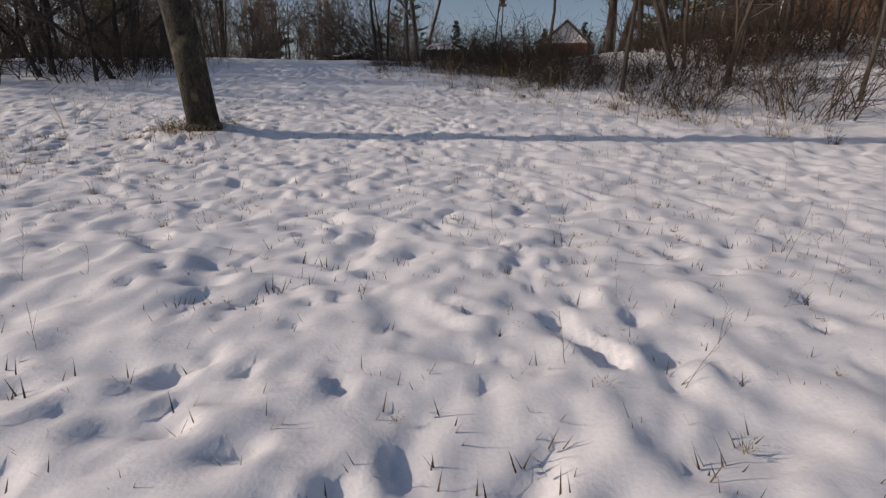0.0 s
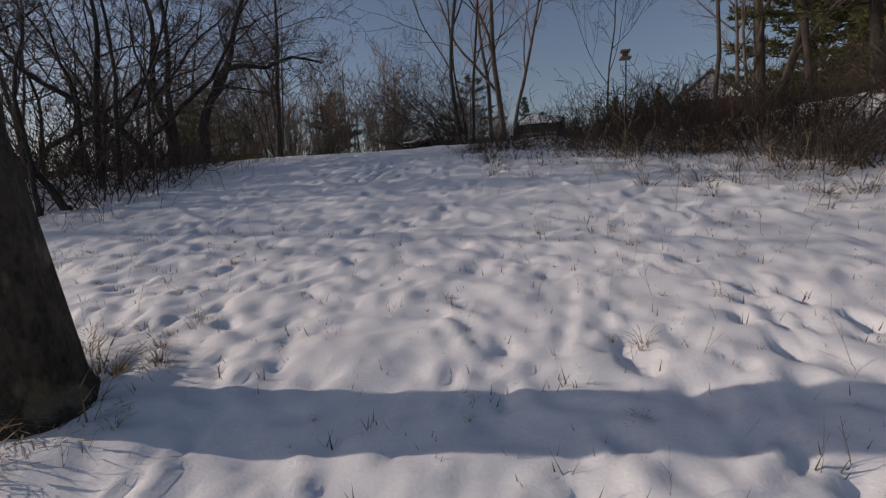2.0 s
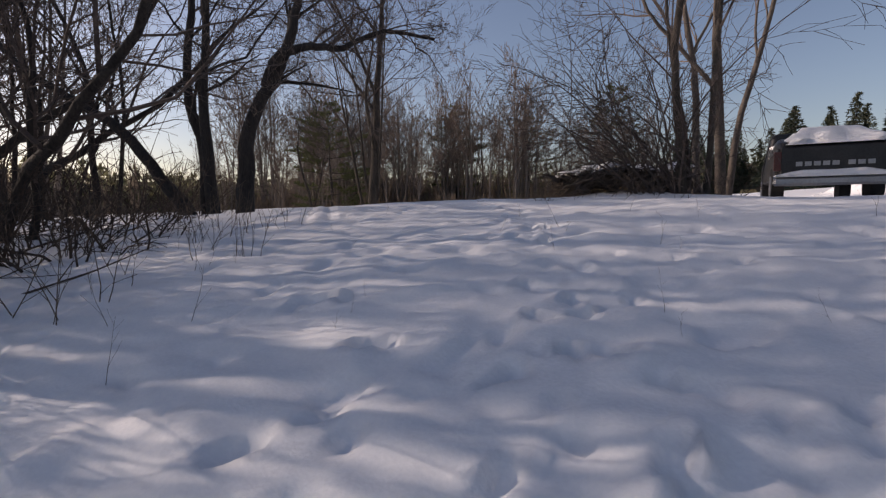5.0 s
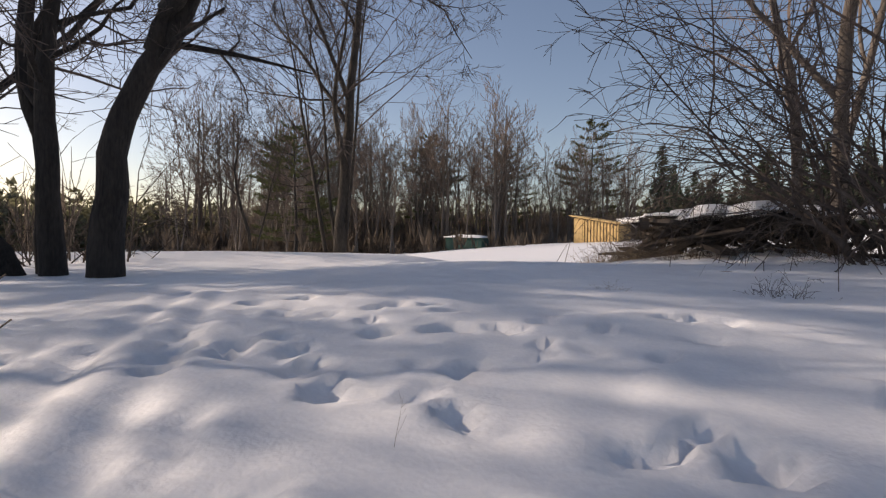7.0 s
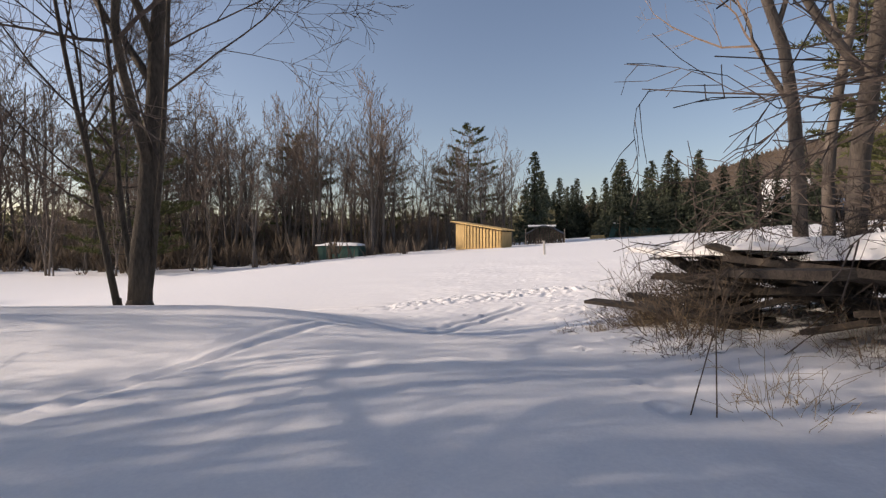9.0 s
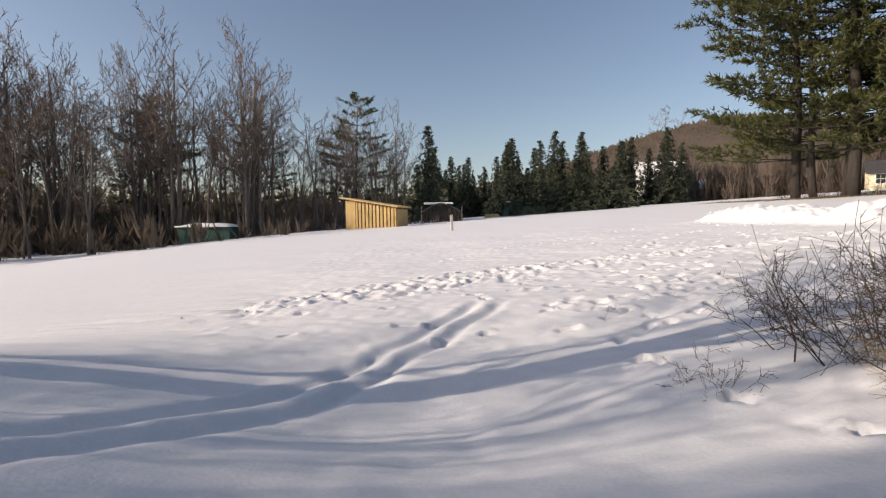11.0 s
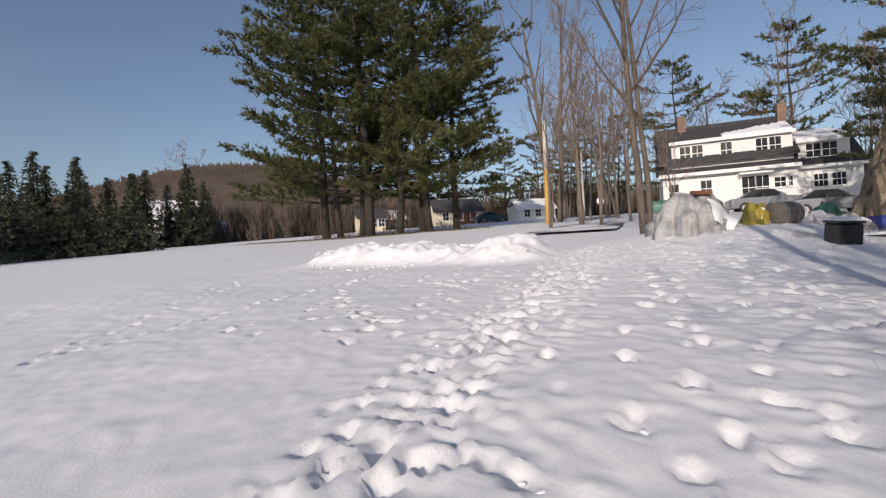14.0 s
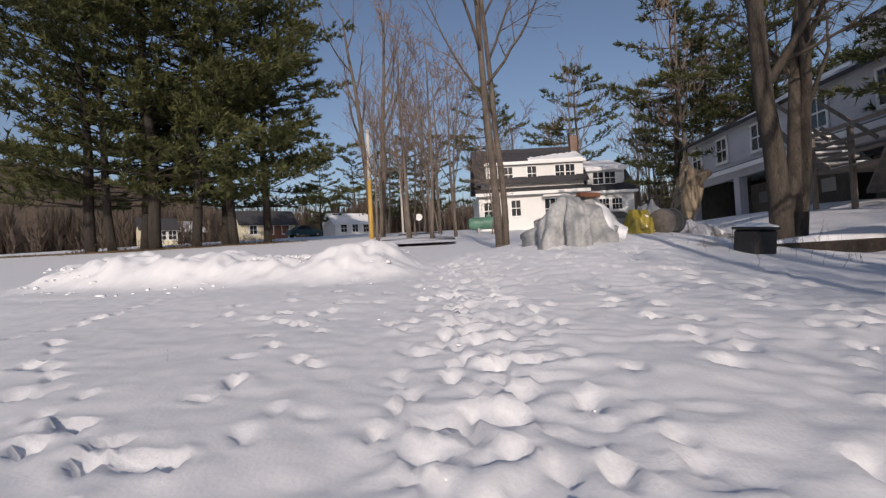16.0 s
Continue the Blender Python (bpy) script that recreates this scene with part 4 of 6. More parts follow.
# ---- sheds and things at the field's far edge ----
def snow_slab(name, lo, hi, parent, seed=1, amp=0.05, n=9, m=None, soft=0.12):
    """A rounded snow cover on a flat or sloping top, as one closed mesh."""
    p = Pile()
    ix = np.linspace(0, 1, n)
    for j, v in enumerate(ix):
        for i, u in enumerate(ix):
            x, y = lo[0] + (hi[0] - lo[0]) * u, lo[1] + (hi[1] - lo[1]) * v
            e = min(1, 5 * min(u, 1 - u)) * min(1, 5 * min(v, 1 - v))
            z = lo[2] + (hi[2] - lo[2]) * (1 - soft * 5 * (1 - e) * 0.2) * (0.35 + 0.65 * e) + amp * float(vnoise(np.array(x * 2.3 + seed), np.array(y * 2.3), seed)) * e
            rag = 0.16 * (1 - e) * min(hi[0] - lo[0], hi[1] - lo[1])
            x += rag * float(vnoise(np.array(x * 3.1 + seed), np.array(y * 3.1), seed + 1))
            y += rag * float(vnoise(np.array(x * 3.1 + seed), np.array(y * 3.1), seed + 2))
            q = Vector((x, y, z))
            p.v.append(tuple(m @ q if m else q))
    for j in range(n - 1):
        for i in range(n - 1):
            o = j * n + i
            p.f.append((o, o + 1, o + n + 1, o + n))
    base = len(p.v)
    rim = [i for i in range(n)] + [j * n + n - 1 for j in range(1, n)] + [(n - 1) * n + i for i in range(n - 2, -1, -1)] + [j * n for j in range(n - 2, 0, -1)]
    for r in rim:
        i, j = r % n, r // n
        q = Vector((lo[0] + (hi[0] - lo[0]) * ix[i], lo[1] + (hi[1] - lo[1]) * ix[j], lo[2]))
        p.v.append(tuple(m @ q if m else q))
    for k in range(len(rim)):
        k2 = (k + 1) % len(rim)
        p.f.append((rim[k2], rim[k], base + k, base + k2))
    p.f.append(tuple(base + k for k in range(len(rim))))
    return p.part(name, SNOW_CAP, parent, "white snow cover", smooth=True)


def wood_shed():
    g = ground_at(-7.6, 59)
    t = thing("wood_shed", "new yellow pine shed with slatted front and sloping roof", "shed", pose(-9.4, 60.0, g - 0.1, 0, 0, -27))
    L, D, hl, hr = 4.2, 1.9, 2.35, 1.65
    box_part("end_panel", (0.0, 0, 0), (0.75, 0.05, hl - 0.15), PINE_WOOD, t, "plain plywood panel")
    for k in range(11):
        x = 0.80 + k * 0.295
        h = hl + (hr - hl) * x / L - 0.12
        box_part("slat", (x, 0.0, 0.05), (x + 0.2, 0.03, h), PINE_WOOD, t)
    for x in (0.78, L - 0.1):
        box_part("post", (x - 0.06, -0.04, 0), (x + 0.06, 0.0, hl + (hr - hl) * x / L - 0.08), PINE_WOOD, t)
    for x, h in ((0, hl), (L, hr)):
        box_part("side_wall", (x - 0.03, 0.05, 0), (x + 0.03, D, h - 0.15), PINE_WOOD, t)
    box_part("back_wall", (0, D, 0), (L, D + 0.04, hr - 0.1), GREY_WOOD, t)
    box_part("inner_wall", (0.8, 0.3, 0), (L, 0.34, hr - 0.2), OLD_WOOD, t)
    p = Pile()
    for z0 in (0,):
        a = [(-0.35, -0.3, hl + 0.02), (L + 0.2, -0.3, hr - 0.06), (L + 0.2, D + 0.3, hr - 0.06), (-0.35, D + 0.3, hl + 0.02)]
        p.v = a + [(x, y, z + 0.1) for x, y, z in a]
        p.f = [(3, 2, 1, 0), (4, 5, 6, 7), (0, 1, 5, 4), (1, 2, 6, 5), (2, 3, 7, 6), (3, 0, 4, 7)]
    p.part("roof", PINE_WOOD, t)


def tarp_shed():
    g = ground_at(-21.1, 62.4)
    t = thing("tarp_shed", "low shelter wrapped in dark green tarp with snow on top", "shed", pose(-22.4, 62.8, g - 0.1, 0, 0, -6))
    box_part("tarp_wall", (0, 0, 0), (4.0, 2.2, 1.35), GREEN_TARP, t, bevel=0.06)
    for x in (0.9, 1.9, 3.0):
        box_part("strap", (x, -0.02, 0.05), (x + 0.05, 0.0, 1.3), BLACK, t)
    snow_slab("snow_cover", (-0.1, -0.15, 1.33), (4.1, 2.3, 1.62), t, 3)


def log_stack(x, y, length, height, turn):
    """A covered firewood stack: round log ends under a sagging dark sheet with snow."""
    t = thing("firewood_stack", "dark covered firewood stack with snow along its ridge", "firewood stack", pose(x, y, ground_at(x, y) - 0.1, 0, 0, turn))
    rng = np.random.default_rng(int(x * 7) + 300)
    p = Pile()
    for r in range(9):
        for c in range(16):
            cx, cz = c * length / 16 + 0.1 + rng.uniform(-0.03, 0.03), 0.12 + r * height / 9.5
            if cz < height * (0.55 + 0.5 * math.sin(math.pi * (c + 0.5) / 16)):
                p.tube([np.array((cx, -0.02 + rng.uniform(-0.05, 0.05), cz)), np.array((cx, 0.9, cz))], [0.11, 0.11], 6)
    p.part("logs", OLD_WOOD, t)
    sheet = Pile()
    n = 10
    for i in range(n + 1):
        u = i / n
        z = height * (0.62 + 0.48 * math.sin(math.pi * u)) + 0.05 * rng.uniform(-1, 1)
        for yy, zz in ((-0.2, z - 0.12), (0.4, z + 0.03), (1.1, z - 0.1)):
            sheet.v.append((u * length, yy, zz))
        for yy, zz in ((1.1, z - 0.16), (0.4, z - 0.05), (-0.2, z - 0.2)):
            sheet.v.append((u * length, yy, zz))
    for i in range(n):
        for k in range(6):
            o, q = i * 6, (k + 1) % 6
            sheet.f.append((o + k, o + q, o + 6 + q, o + 6 + k))
    sheet.part("cover", BLACK, t, "dark sagging sheet")
    box_part("snow_cover", (0.3, 0.1, height * 1.02), (length - 0.8, 0.7, height * 1.12), SNOW_CAP, t, "strip of snow", bevel=0.06)
    for x0 in (0.05, length - 0.1):
        box_part("stake", (x0, -0.15, 0), (x0 + 0.08, -0.07, height * 0.9), GREY_WOOD, t)


wood_shed()
tarp_shed()
log_stack(-3.3, 65.6, 3.7, 1.75, -6)
marker = thing("marker_post", "short pale wooden marker post in the snow", "post", pose(-3.87, 43.1, ground_at(-3.87, 43.1) - 0.2, 2, -3, 0))
box_part("stake", (-0.05, -0.05, 0), (0.05, 0.05, 0.85), PALE_POLE, marker, bevel=0.008)
box_part("cap", (-0.06, -0.06, 0.85), (0.06, 0.06, 0.88), PALE_POLE, marker, bevel=0.005)
tent = thing("green_tent", "small green tarp tent by the garden fence", "tent", pose(7.4, 78.5, ground_at(7.4, 78.5) - 0.1, 0, 0, -8))
p = Pile()
p.v = [(0, 0, 0), (2.6, 0, 0), (2.6, 2, 0), (0, 2, 0), (0.35, 0.3, 1.3), (2.3, 0.3, 1.1), (1.9, 1, 1.7), (0.7, 1, 1.8)]
p.f = [(0, 1, 5, 4), (1, 2, 6, 5), (2, 3, 7, 6), (3, 0, 4, 7), (4, 5, 6, 7), (3, 2, 1, 0)]
p.part("canopy", GREEN_TARP, tent)
box_part("snow_cover", (0.6, 0.8, 1.78), (2.2, 1.6, 1.92), SNOW_CAP, tent, bevel=0.05)
planks = thing("plank_stack", "low stack of yellow boards on the snow", "boards", pose(4.8, 76.5, ground_at(4.8, 76.5) - 0.05, 0, 0, -8))
for k in range(4):
    box_part("board", (0.05 * k, 0.02 * k, 0.13 * k), (1.9 - 0.1 * k, 0.7, 0.13 * k + 0.11), PINE_WOOD, planks)
fence = thing("garden_fence", "green mesh fence along the garden", "fence", pose(9.5, 77.6, ground_at(14, 77.6) - 0.1, 0, 0, 2))
for k in range(9):
    box_part("post", (k * 1.6, 0, 0), (k * 1.6 + 0.07, 0.07, 1.05), GREEN_TARP, fence)
box_part("netting", (0.0, 0.02, 0.1), (12.8, 0.05, 0.85), GREEN_TARP, fence, "dark green netting")
reeds = grass_tuft(17, 500, 1.6, 2.2, GRASS).part("dead_stalks", GRASS)
reeds.matrix_basis = place(10.5, 77.0)
tagged(reeds, "tall dry garden stalks beside a fence", "stalks", kind="stuff")


# ---- houses ----
def window(parent, u, z, w, h, panes=2, name="window", facing=0.0, m=None):
    """A sash window with frame, sill and glass on a wall that faces -y."""
    win = Pile()
    for lo, hi in (((u - 0.1, -0.06, z - 0.1), (u, 0.0, z + h + 0.1)), ((u + w, -0.06, z - 0.1), (u + w + 0.1, 0.0, z + h + 0.1)), ((u, -0.06, z + h), (u + w, 0, z + h + 0.1)), ((u, -0.06, z - 0.1), (u + w, 0, z))):
        win.box(lo, hi)
    ob = win.part(name, TRIM, parent)
    box_part("sill", (u - 0.14, -0.1, z - 0.14), (u + w + 0.14, 0, z - 0.1), TRIM, ob)
    box_part("pane", (u, -0.02, z), (u + w, -0.01, z + h), GLASS_DARK, ob)
    bars = Pile()
    bars.box((u, -0.045, z + h * 0.5 - 0.03), (u + w, -0.02, z + h * 0.5 + 0.03))
    for k in range(1, panes):
        bars.box((u + w * k / panes - 0.02, -0.04, z), (u + w * k / panes + 0.02, -0.02, z + h))
    bars.part("glazing_bar", TRIM, ob)
    return ob


def gable_prism(lo, hi, ridge_z, over=0.3, thick=0.15, along="x"):
    """Roof slabs over a box, ridge along x."""
    p = Pile()
    ym = (lo[1] + hi[1]) / 2
    for y0 in (lo[1] - over, hi[1] + over):
        z0 = lo[2] - over * (ridge_z - lo[2]) / (ym - lo[1])
        a = [(lo[0] - over, y0, z0), (hi[0] + over, y0, z0), (hi[0] + over, ym, ridge_z), (lo[0] - over, ym, ridge_z)]
        n = len(p.v)
        p.v += a + [(x, y, z + thick) for x, y, z in a]
        p.f += [tuple(n + i for i in q) for q in ((3, 2, 1, 0), (4, 5, 6, 7), (0, 1, 5, 4), (1, 2, 6, 5), (2, 3, 7, 6), (3, 0, 4, 7))]
    return p


def clapboards(u0, u1, z0, z1, y, pitch=0.16):
    p = Pile()
    z = z0
    while z < z1 - 0.02:
        n = len(p.v)
        h = min(pitch, z1 - z)
        p.v += [(u0, y - 0.025, z), (u1, y - 0.025, z), (u1, y, z), (u0, y, z), (u0, y - 0.006, z + h), (u1, y - 0.006, z + h), (u1, y, z + h), (u0, y, z + h)]
        p.f += [tuple(n + i for i in q) for q in ((3, 2, 1, 0), (4, 5, 6, 7), (0, 1, 5, 4), (1, 2, 6, 5), (3, 0, 4, 7))]
        z += pitch
    return p


def white_house():
    t = thing("white_house", "white two-storey clapboard house with dark snow-patched roof", "house", pose(38.4, 32.0, 4.95, 0, 0, -81.9) @ Matrix.Diagonal((0.89, 0.89, 0.96, 1)))
    L = 10.4
    box_part("lower_wall", (0, 0, -1.0), (L, 8, 3.0), WHITE, t)
    clapboards(0, L, 0.1, 2.95, 0.0).part("siding", WHITE, t)
    sk = Pile()                         # skirt roof between the storeys
    a = [(-0.3, -0.55, 3.0), (L + 0.2, -0.55, 3.0), (L + 0.2, 0.6, 3.5), (-0.3, 0.6, 3.5)]
    sk.v = a + [(x, y, z + 0.14) for x, y, z in a]
    sk.f = [(3, 2, 1, 0), (4, 5, 6, 7), (0, 1, 5, 4), (1, 2, 6, 5), (2, 3, 7, 6), (3, 0, 4, 7)]
    sk.part("skirt_roof", ROOF, t)
    box_part("fascia", (-0.3, -0.6, 2.84), (L + 0.2, -0.55, 3.12), TRIM, t)
    box_part("upper_wall", (0.9, 0.55, 3.0), (L - 0.1, 7.5, 5.75), WHITE, t)
    clapboards(0.9, L - 0.1, 3.5, 5.7, 0.55).part("siding", WHITE, t)
    main = gable_prism((0, 0.2, 4.1), (L, 8, 4.1), 7.6, 0.25)
    main.part("roof", ROOF, t)
    d = Pile()                          # dormer roof
    a = [(0.7, 0.2, 5.72), (L + 0.1, 0.2, 5.72), (L - 0.6, 4.0, 7.35), (1.2, 4.0, 7.35)]
    d.v = a + [(x, y, z + 0.16) for x, y, z in a]
    d.f = sk.f
    d.part("dormer_roof", ROOF, t)
    box_part("eave_board", (0.7, 0.16, 5.62), (L + 0.1, 0.2, 5.9), TRIM, t)
    sn = Pile()
    rng = np.random.default_rng(3)
    n = 26
    for i in range(n + 1):
        u = 5.0 + (L - 5.1) * i / n
        top = 1.0 + 1.5 * (i / n) + rng.uniform(-0.25, 0.25)
        for s, lift in ((0.02, 0.30), (0.06, 0.42), (top, 0.34), (top + 0.05, 0.1)):
            sn.v.append((u, 0.2 + s, 5.72 + s * 0.43 + lift * 0.6))
    for i in range(n):
        for k in range(3):
            o = i * 4 + k
            sn.f.append((o, o + 4, o + 5, o + 1))
    sn.part("roof_snow", SNOW_CAP, t, "ragged snow on the roof")
    for x in (2.1, L - 0.1):
        ch = box_part("chimney", (x - 0.35, 3.3, 6.0), (x + 0.35, 4.0, 8.5), BRICK, t, bevel=0.03)
        box_part("cap", (x - 0.4, 3.25, 8.5), (x + 0.4, 4.05, 8.6), BRICK, ch)
    for u, w in ((1.6, 0.85), (2.6, 0.85), (4.9, 0.85), (7.6, 0.85), (8.6, 0.85)):
        window(t, u, 4.15, w, 1.3).matrix_basis = Matrix.Translation((0, 0.53, 0))
    for u, z, w, h in ((0.5, 0.9, 0.8, 1.4), (3.1, 1.05, 0.85, 1.35), (6.3, 0.6, 0.95, 1.8), (7.35, 0.6, 0.95, 1.8), (8.7, 1.4, 0.9, 0.75), (9.6, 1.4, 0.4, 0.75)):
        window(t, u, z, w, h).matrix_basis = Matrix.Translation((0, -0.03, 0))
    box_part("porch_roof", (6.0, -0.9, 2.55), (8.5, 0, 2.7), TRIM, t)
    # lower wing
    box_part("wing_wall", (L, 0.4, -1.0), (L + 4.6, 6.5, 2.8), WHITE, t)
    clapboards(L, L + 4.6, 0.1, 2.7, 0.4).part("siding", WHITE, t)
    w = Pile()
    a = [(L + 0.05, 0.0, 2.8), (L + 4.9, 0.0, 2.8), (L + 4.7, 3.4, 5.6), (L, 3.4, 5.6)]
    w.v = a + [(x, y, z + 0.15) for x, y, z in a]
    w.f = sk.f
    w.part("wing_roof", ROOF, t)
    box_part("wing_gable", (L + 0.1, 3.2, 2.8), (L + 4.5, 6.5, 5.5), WHITE, t)
    box_part("wing_dormer", (L + 0.3, 0.75, 3.2), (L + 3.9, 3.3, 4.9), WHITE, t)
    d2 = Pile()
    a = [(L + 0.1, 0.45, 4.85), (L + 4.1, 0.45, 4.85), (L + 3.4, 3.4, 5.9), (L - 0.3, 3.4, 5.9)]
    d2.v = a + [(x, y, z + 0.22) for x, y, z in a]
    d2.f = sk.f
    d2.part("wing_snow", SNOW_CAP, t, "snow-covered dormer roof")
    box_part("wing_eave", (L + 0.1, 0.41, 4.7), (L + 4.1, 0.46, 4.92), TRIM, t)
    for u in (L + 0.85, L + 2.0):
        window(t, u, 3.55, 1.0, 1.05).matrix_basis = Matrix.Translation((0, 0.73, 0))
    for u in (L + 1.2, L + 2.45):
        window(t, u, 1.2, 0.95, 0.95, 3).matrix_basis = Matrix.Translation((0, 0.37, 0))
    box_part("wing_fascia", (L + 0.05, -0.04, 2.62), (L + 4.9, 0.0, 2.86), TRIM, t)


def garage_house():
    """Two-storey building over open garage bays; its long wall faces the field."""
    t = thing("garage_house", "pale two-storey house over open dark garage bays", "house", pose(25.7, 19.4, 3.75, 0, 0, 186))
    L, D = 16.0, 6.5
    for u in (0.0, 4.4, 8.8, 13.2, L - 0.45):
        box_part("pillar", (u, -0.02, -0.8), (u + 0.45, 0.35, 2.2), SHADE_WALL, t, bevel=0.01)
    box_part("lintel", (0, -0.02, 2.0), (L, 0.3, 2.36), SHADE_WALL, t)
    # Black wall: the darkness inside the open bays is put into its colour.
    box_part("bay_back", (0.1, 4.2, -0.6), (L - 0.1, 4.3, 2.3), BLACK, t, "black back wall with the bay's shade put into its colour")
    box_part("bay_side", (0, 0.35, -0.8), (0.1, D - 0.1, 2.36), GREY_WOOD, t)
    box_part("far_side", (L - 0.1, 0.35, -0.8), (L, D - 0.1, 2.36), GREY_WOOD, t)
    box_part("back_wall", (0, D - 0.1, -0.8), (L, D, 4.4), GREY_WOOD, t)
    box_part("upper_wall", (0, 0.0, 2.36), (L, D - 0.1, 4.4), SHADE_WALL, t)
    clapboards(0, L, 2.55, 4.35, 0.0, 0.18).part("siding", SHADE_WALL, t)
    pr = Pile()
    a = [(-0.2, -0.7, 2.25), (L + 0.2, -0.7, 2.25), (L + 0.2, -0.03, 2.5), (-0.2, -0.03, 2.5)]
    pr.v = a + [(x, y, z + 0.09) for x, y, z in a]
    pr.f = [(3, 2, 1, 0), (4, 5, 6, 7), (0, 1, 5, 4), (1, 2, 6, 5), (2, 3, 7, 6), (3, 0, 4, 7)]
    pr.part("pent_roof", ROOF, t)
    box_part("pent_fascia", (-0.2, -0.74, 2.17), (L + 0.2, -0.7, 2.37), TRIM, t)
    snow_slab("pent_snow", (1.0, -0.72, 0.0), (L - 1, -0.1, 0.1), t, 4, m=Matrix.Translation((0, 0, 2.38)) @ Matrix.Rotation(0.3, 4, "X"))
    gable_prism((0, 0, 4.4), (L, D, 4.4), 5.9, 0.4).part("roof", ROOF, t)
    snow_slab("roof_snow", (5.5, -0.3, 0.0), (L + 0.3, 3.1, 0.14), t, 5, m=Matrix.Translation((0, 0, 4.53)) @ Matrix.Rotation(0.432, 4, "X"))
    for u in (0.7, 3.2, 6.1, 9.6, 12.6):
        window(t, u, 2.95, 0.85, 1.05).matrix_basis = Matrix.Translation((0, -0.03, 0))
    for u in (0.7, 5.0, 9.5):
        d = box_part("garage_door", (u, 2.2, -0.4), (u + 3.4, 2.28, 1.9), GREY_WOOD, t, "dark door inside the bay")
        for w in (0.5, 1.9):
            box_part("pane", (u + w, 2.17, 0.9), (u + w + 0.8, 2.19, 1.45), METAL, d)
    # rough boards on the end that faces the slope
    for k in range(22):
        box_part("board", (L, 0.1 + k * 0.285, -0.8), (L + 0.03 + 0.01 * (k % 3), 0.37 + k * 0.285, 2.5 + 0.05 * (k % 2)), BARN_WOOD if k < 12 else GREY_WOOD, t)
    for k in range(10):
        box_part("end_board", (L, 0.05, 2.62 + k * 0.19), (L + 0.03, D - 0.15, 2.80 + k * 0.19), GREY_WOOD, t, "weathered siding board")
    # raised white part of the upper storey
    box_part("raised_wall", (10.5, 1.2, 4.4), (15.0, D - 1.2, 6.3), WHITE, t, "white painted wall")
    gable_prism((10.5, 1.2, 6.3), (15.0, D - 1.2, 6.3), 7.3, 0.25).part("raised_roof", ROOF, t)


def deck():
    t = thing("deck", "weathered timber deck with railing and snowy stairs", "deck", pose(8.6, 18.8, 3.3, 0, 0, 5))
    for k in range(14):
        box_part("board", (0.0, k * 0.16, 1.22), (2.9, k * 0.16 + 0.15, 1.26), GREY_WOOD, t)
    for x in (0.05, 1.4, 2.75):
        for y in (0.0, 2.1):
            box_part("post", (x, y, -0.4), (x + 0.1, y + 0.1, 2.2), GREY_WOOD, t)
    for z in (1.5, 1.85, 2.2):
        box_part("rail", (0, 2.2, z), (2.9, 2.24, z + 0.09), GREY_WOOD, t)
        box_part("rail", (0, -0.05, z), (2.9, -0.01, z + 0.09), GREY_WOOD, t)
        box_part("rail", (-0.03, 0, z), (0.0, 2.2, z + 0.09), GREY_WOOD, t)
    for k in range(8):
        box_part("stair_tread", (2.9 + k * 0.26, 0.4, 1.30 + k * 0.2), (3.2 + k * 0.26, 1.6, 1.34 + k * 0.2), GREY_WOOD, t)
        box_part("tread_snow", (2.93 + k * 0.26, 0.42, 1.342 + k * 0.2), (3.17 + k * 0.26, 1.58, 1.40 + k * 0.2), SNOW_CAP, t)
    for y in (0.35, 1.62):
        m = Matrix.Translation((2.9, y, 1.2)) @ Matrix.Rotation(-math.atan2(1.6, 2.1), 4, "Y")
        box_part("stringer", (0, 0, -0.05), (2.7, 0.05, 0.18), GREY_WOOD, t, m=m)
        m2 = Matrix.Translation((2.9, y, 2.1)) @ Matrix.Rotation(-math.atan2(1.6, 2.1), 4, "Y")
        box_part("handrail", (0, 0, 0), (2.7, 0.05, 0.1), GREY_WOOD, t, m=m2)
    snow_slab("deck_snow", (0.1, 0.1, 1.26), (2.8, 2.0, 1.36), t, 7, 0.03)


white_house()
garage_house()
deck()


def small_house(x, y, turn, w, d, h, ridge, wall, label, snow=True, door=False, z=None):
    t = thing("far_house", label, "house", pose(x, y, (ground_at(x, y) if z is None else z) - 0.2, 0, 0, turn), "far houses")
    box_part("wall", (0, 0, -1), (w, d, h), wall, t)
    gp = Pile()
    gp.v = [(0, 0, h), (0, d, h), (0, d / 2, ridge - 0.1), (w, 0, h), (w, d, h), (w, d / 2, ridge - 0.1)]
    gp.f = [(0, 1, 2), (5, 4, 3), (0, 3, 4, 1), (1, 4, 5, 2), (2, 5, 3, 0)]
    gp.part("gable", wall, t)
    gable_prism((0, 0, h), (w, d, h), ridge, 0.35, 0.14).part("roof", SNOW_CAP if snow else ROOF, t, "snow-covered roof" if snow else "")
    for k in range(3):
        window(t, w * (0.15 + 0.3 * k), 1.0, 0.9, 1.1)
    if door:
        box_part("garage_door", (w * 0.45, -0.05, 0), (w * 0.85, 0.0, 2.1), RED_WOOD, t)
    return t


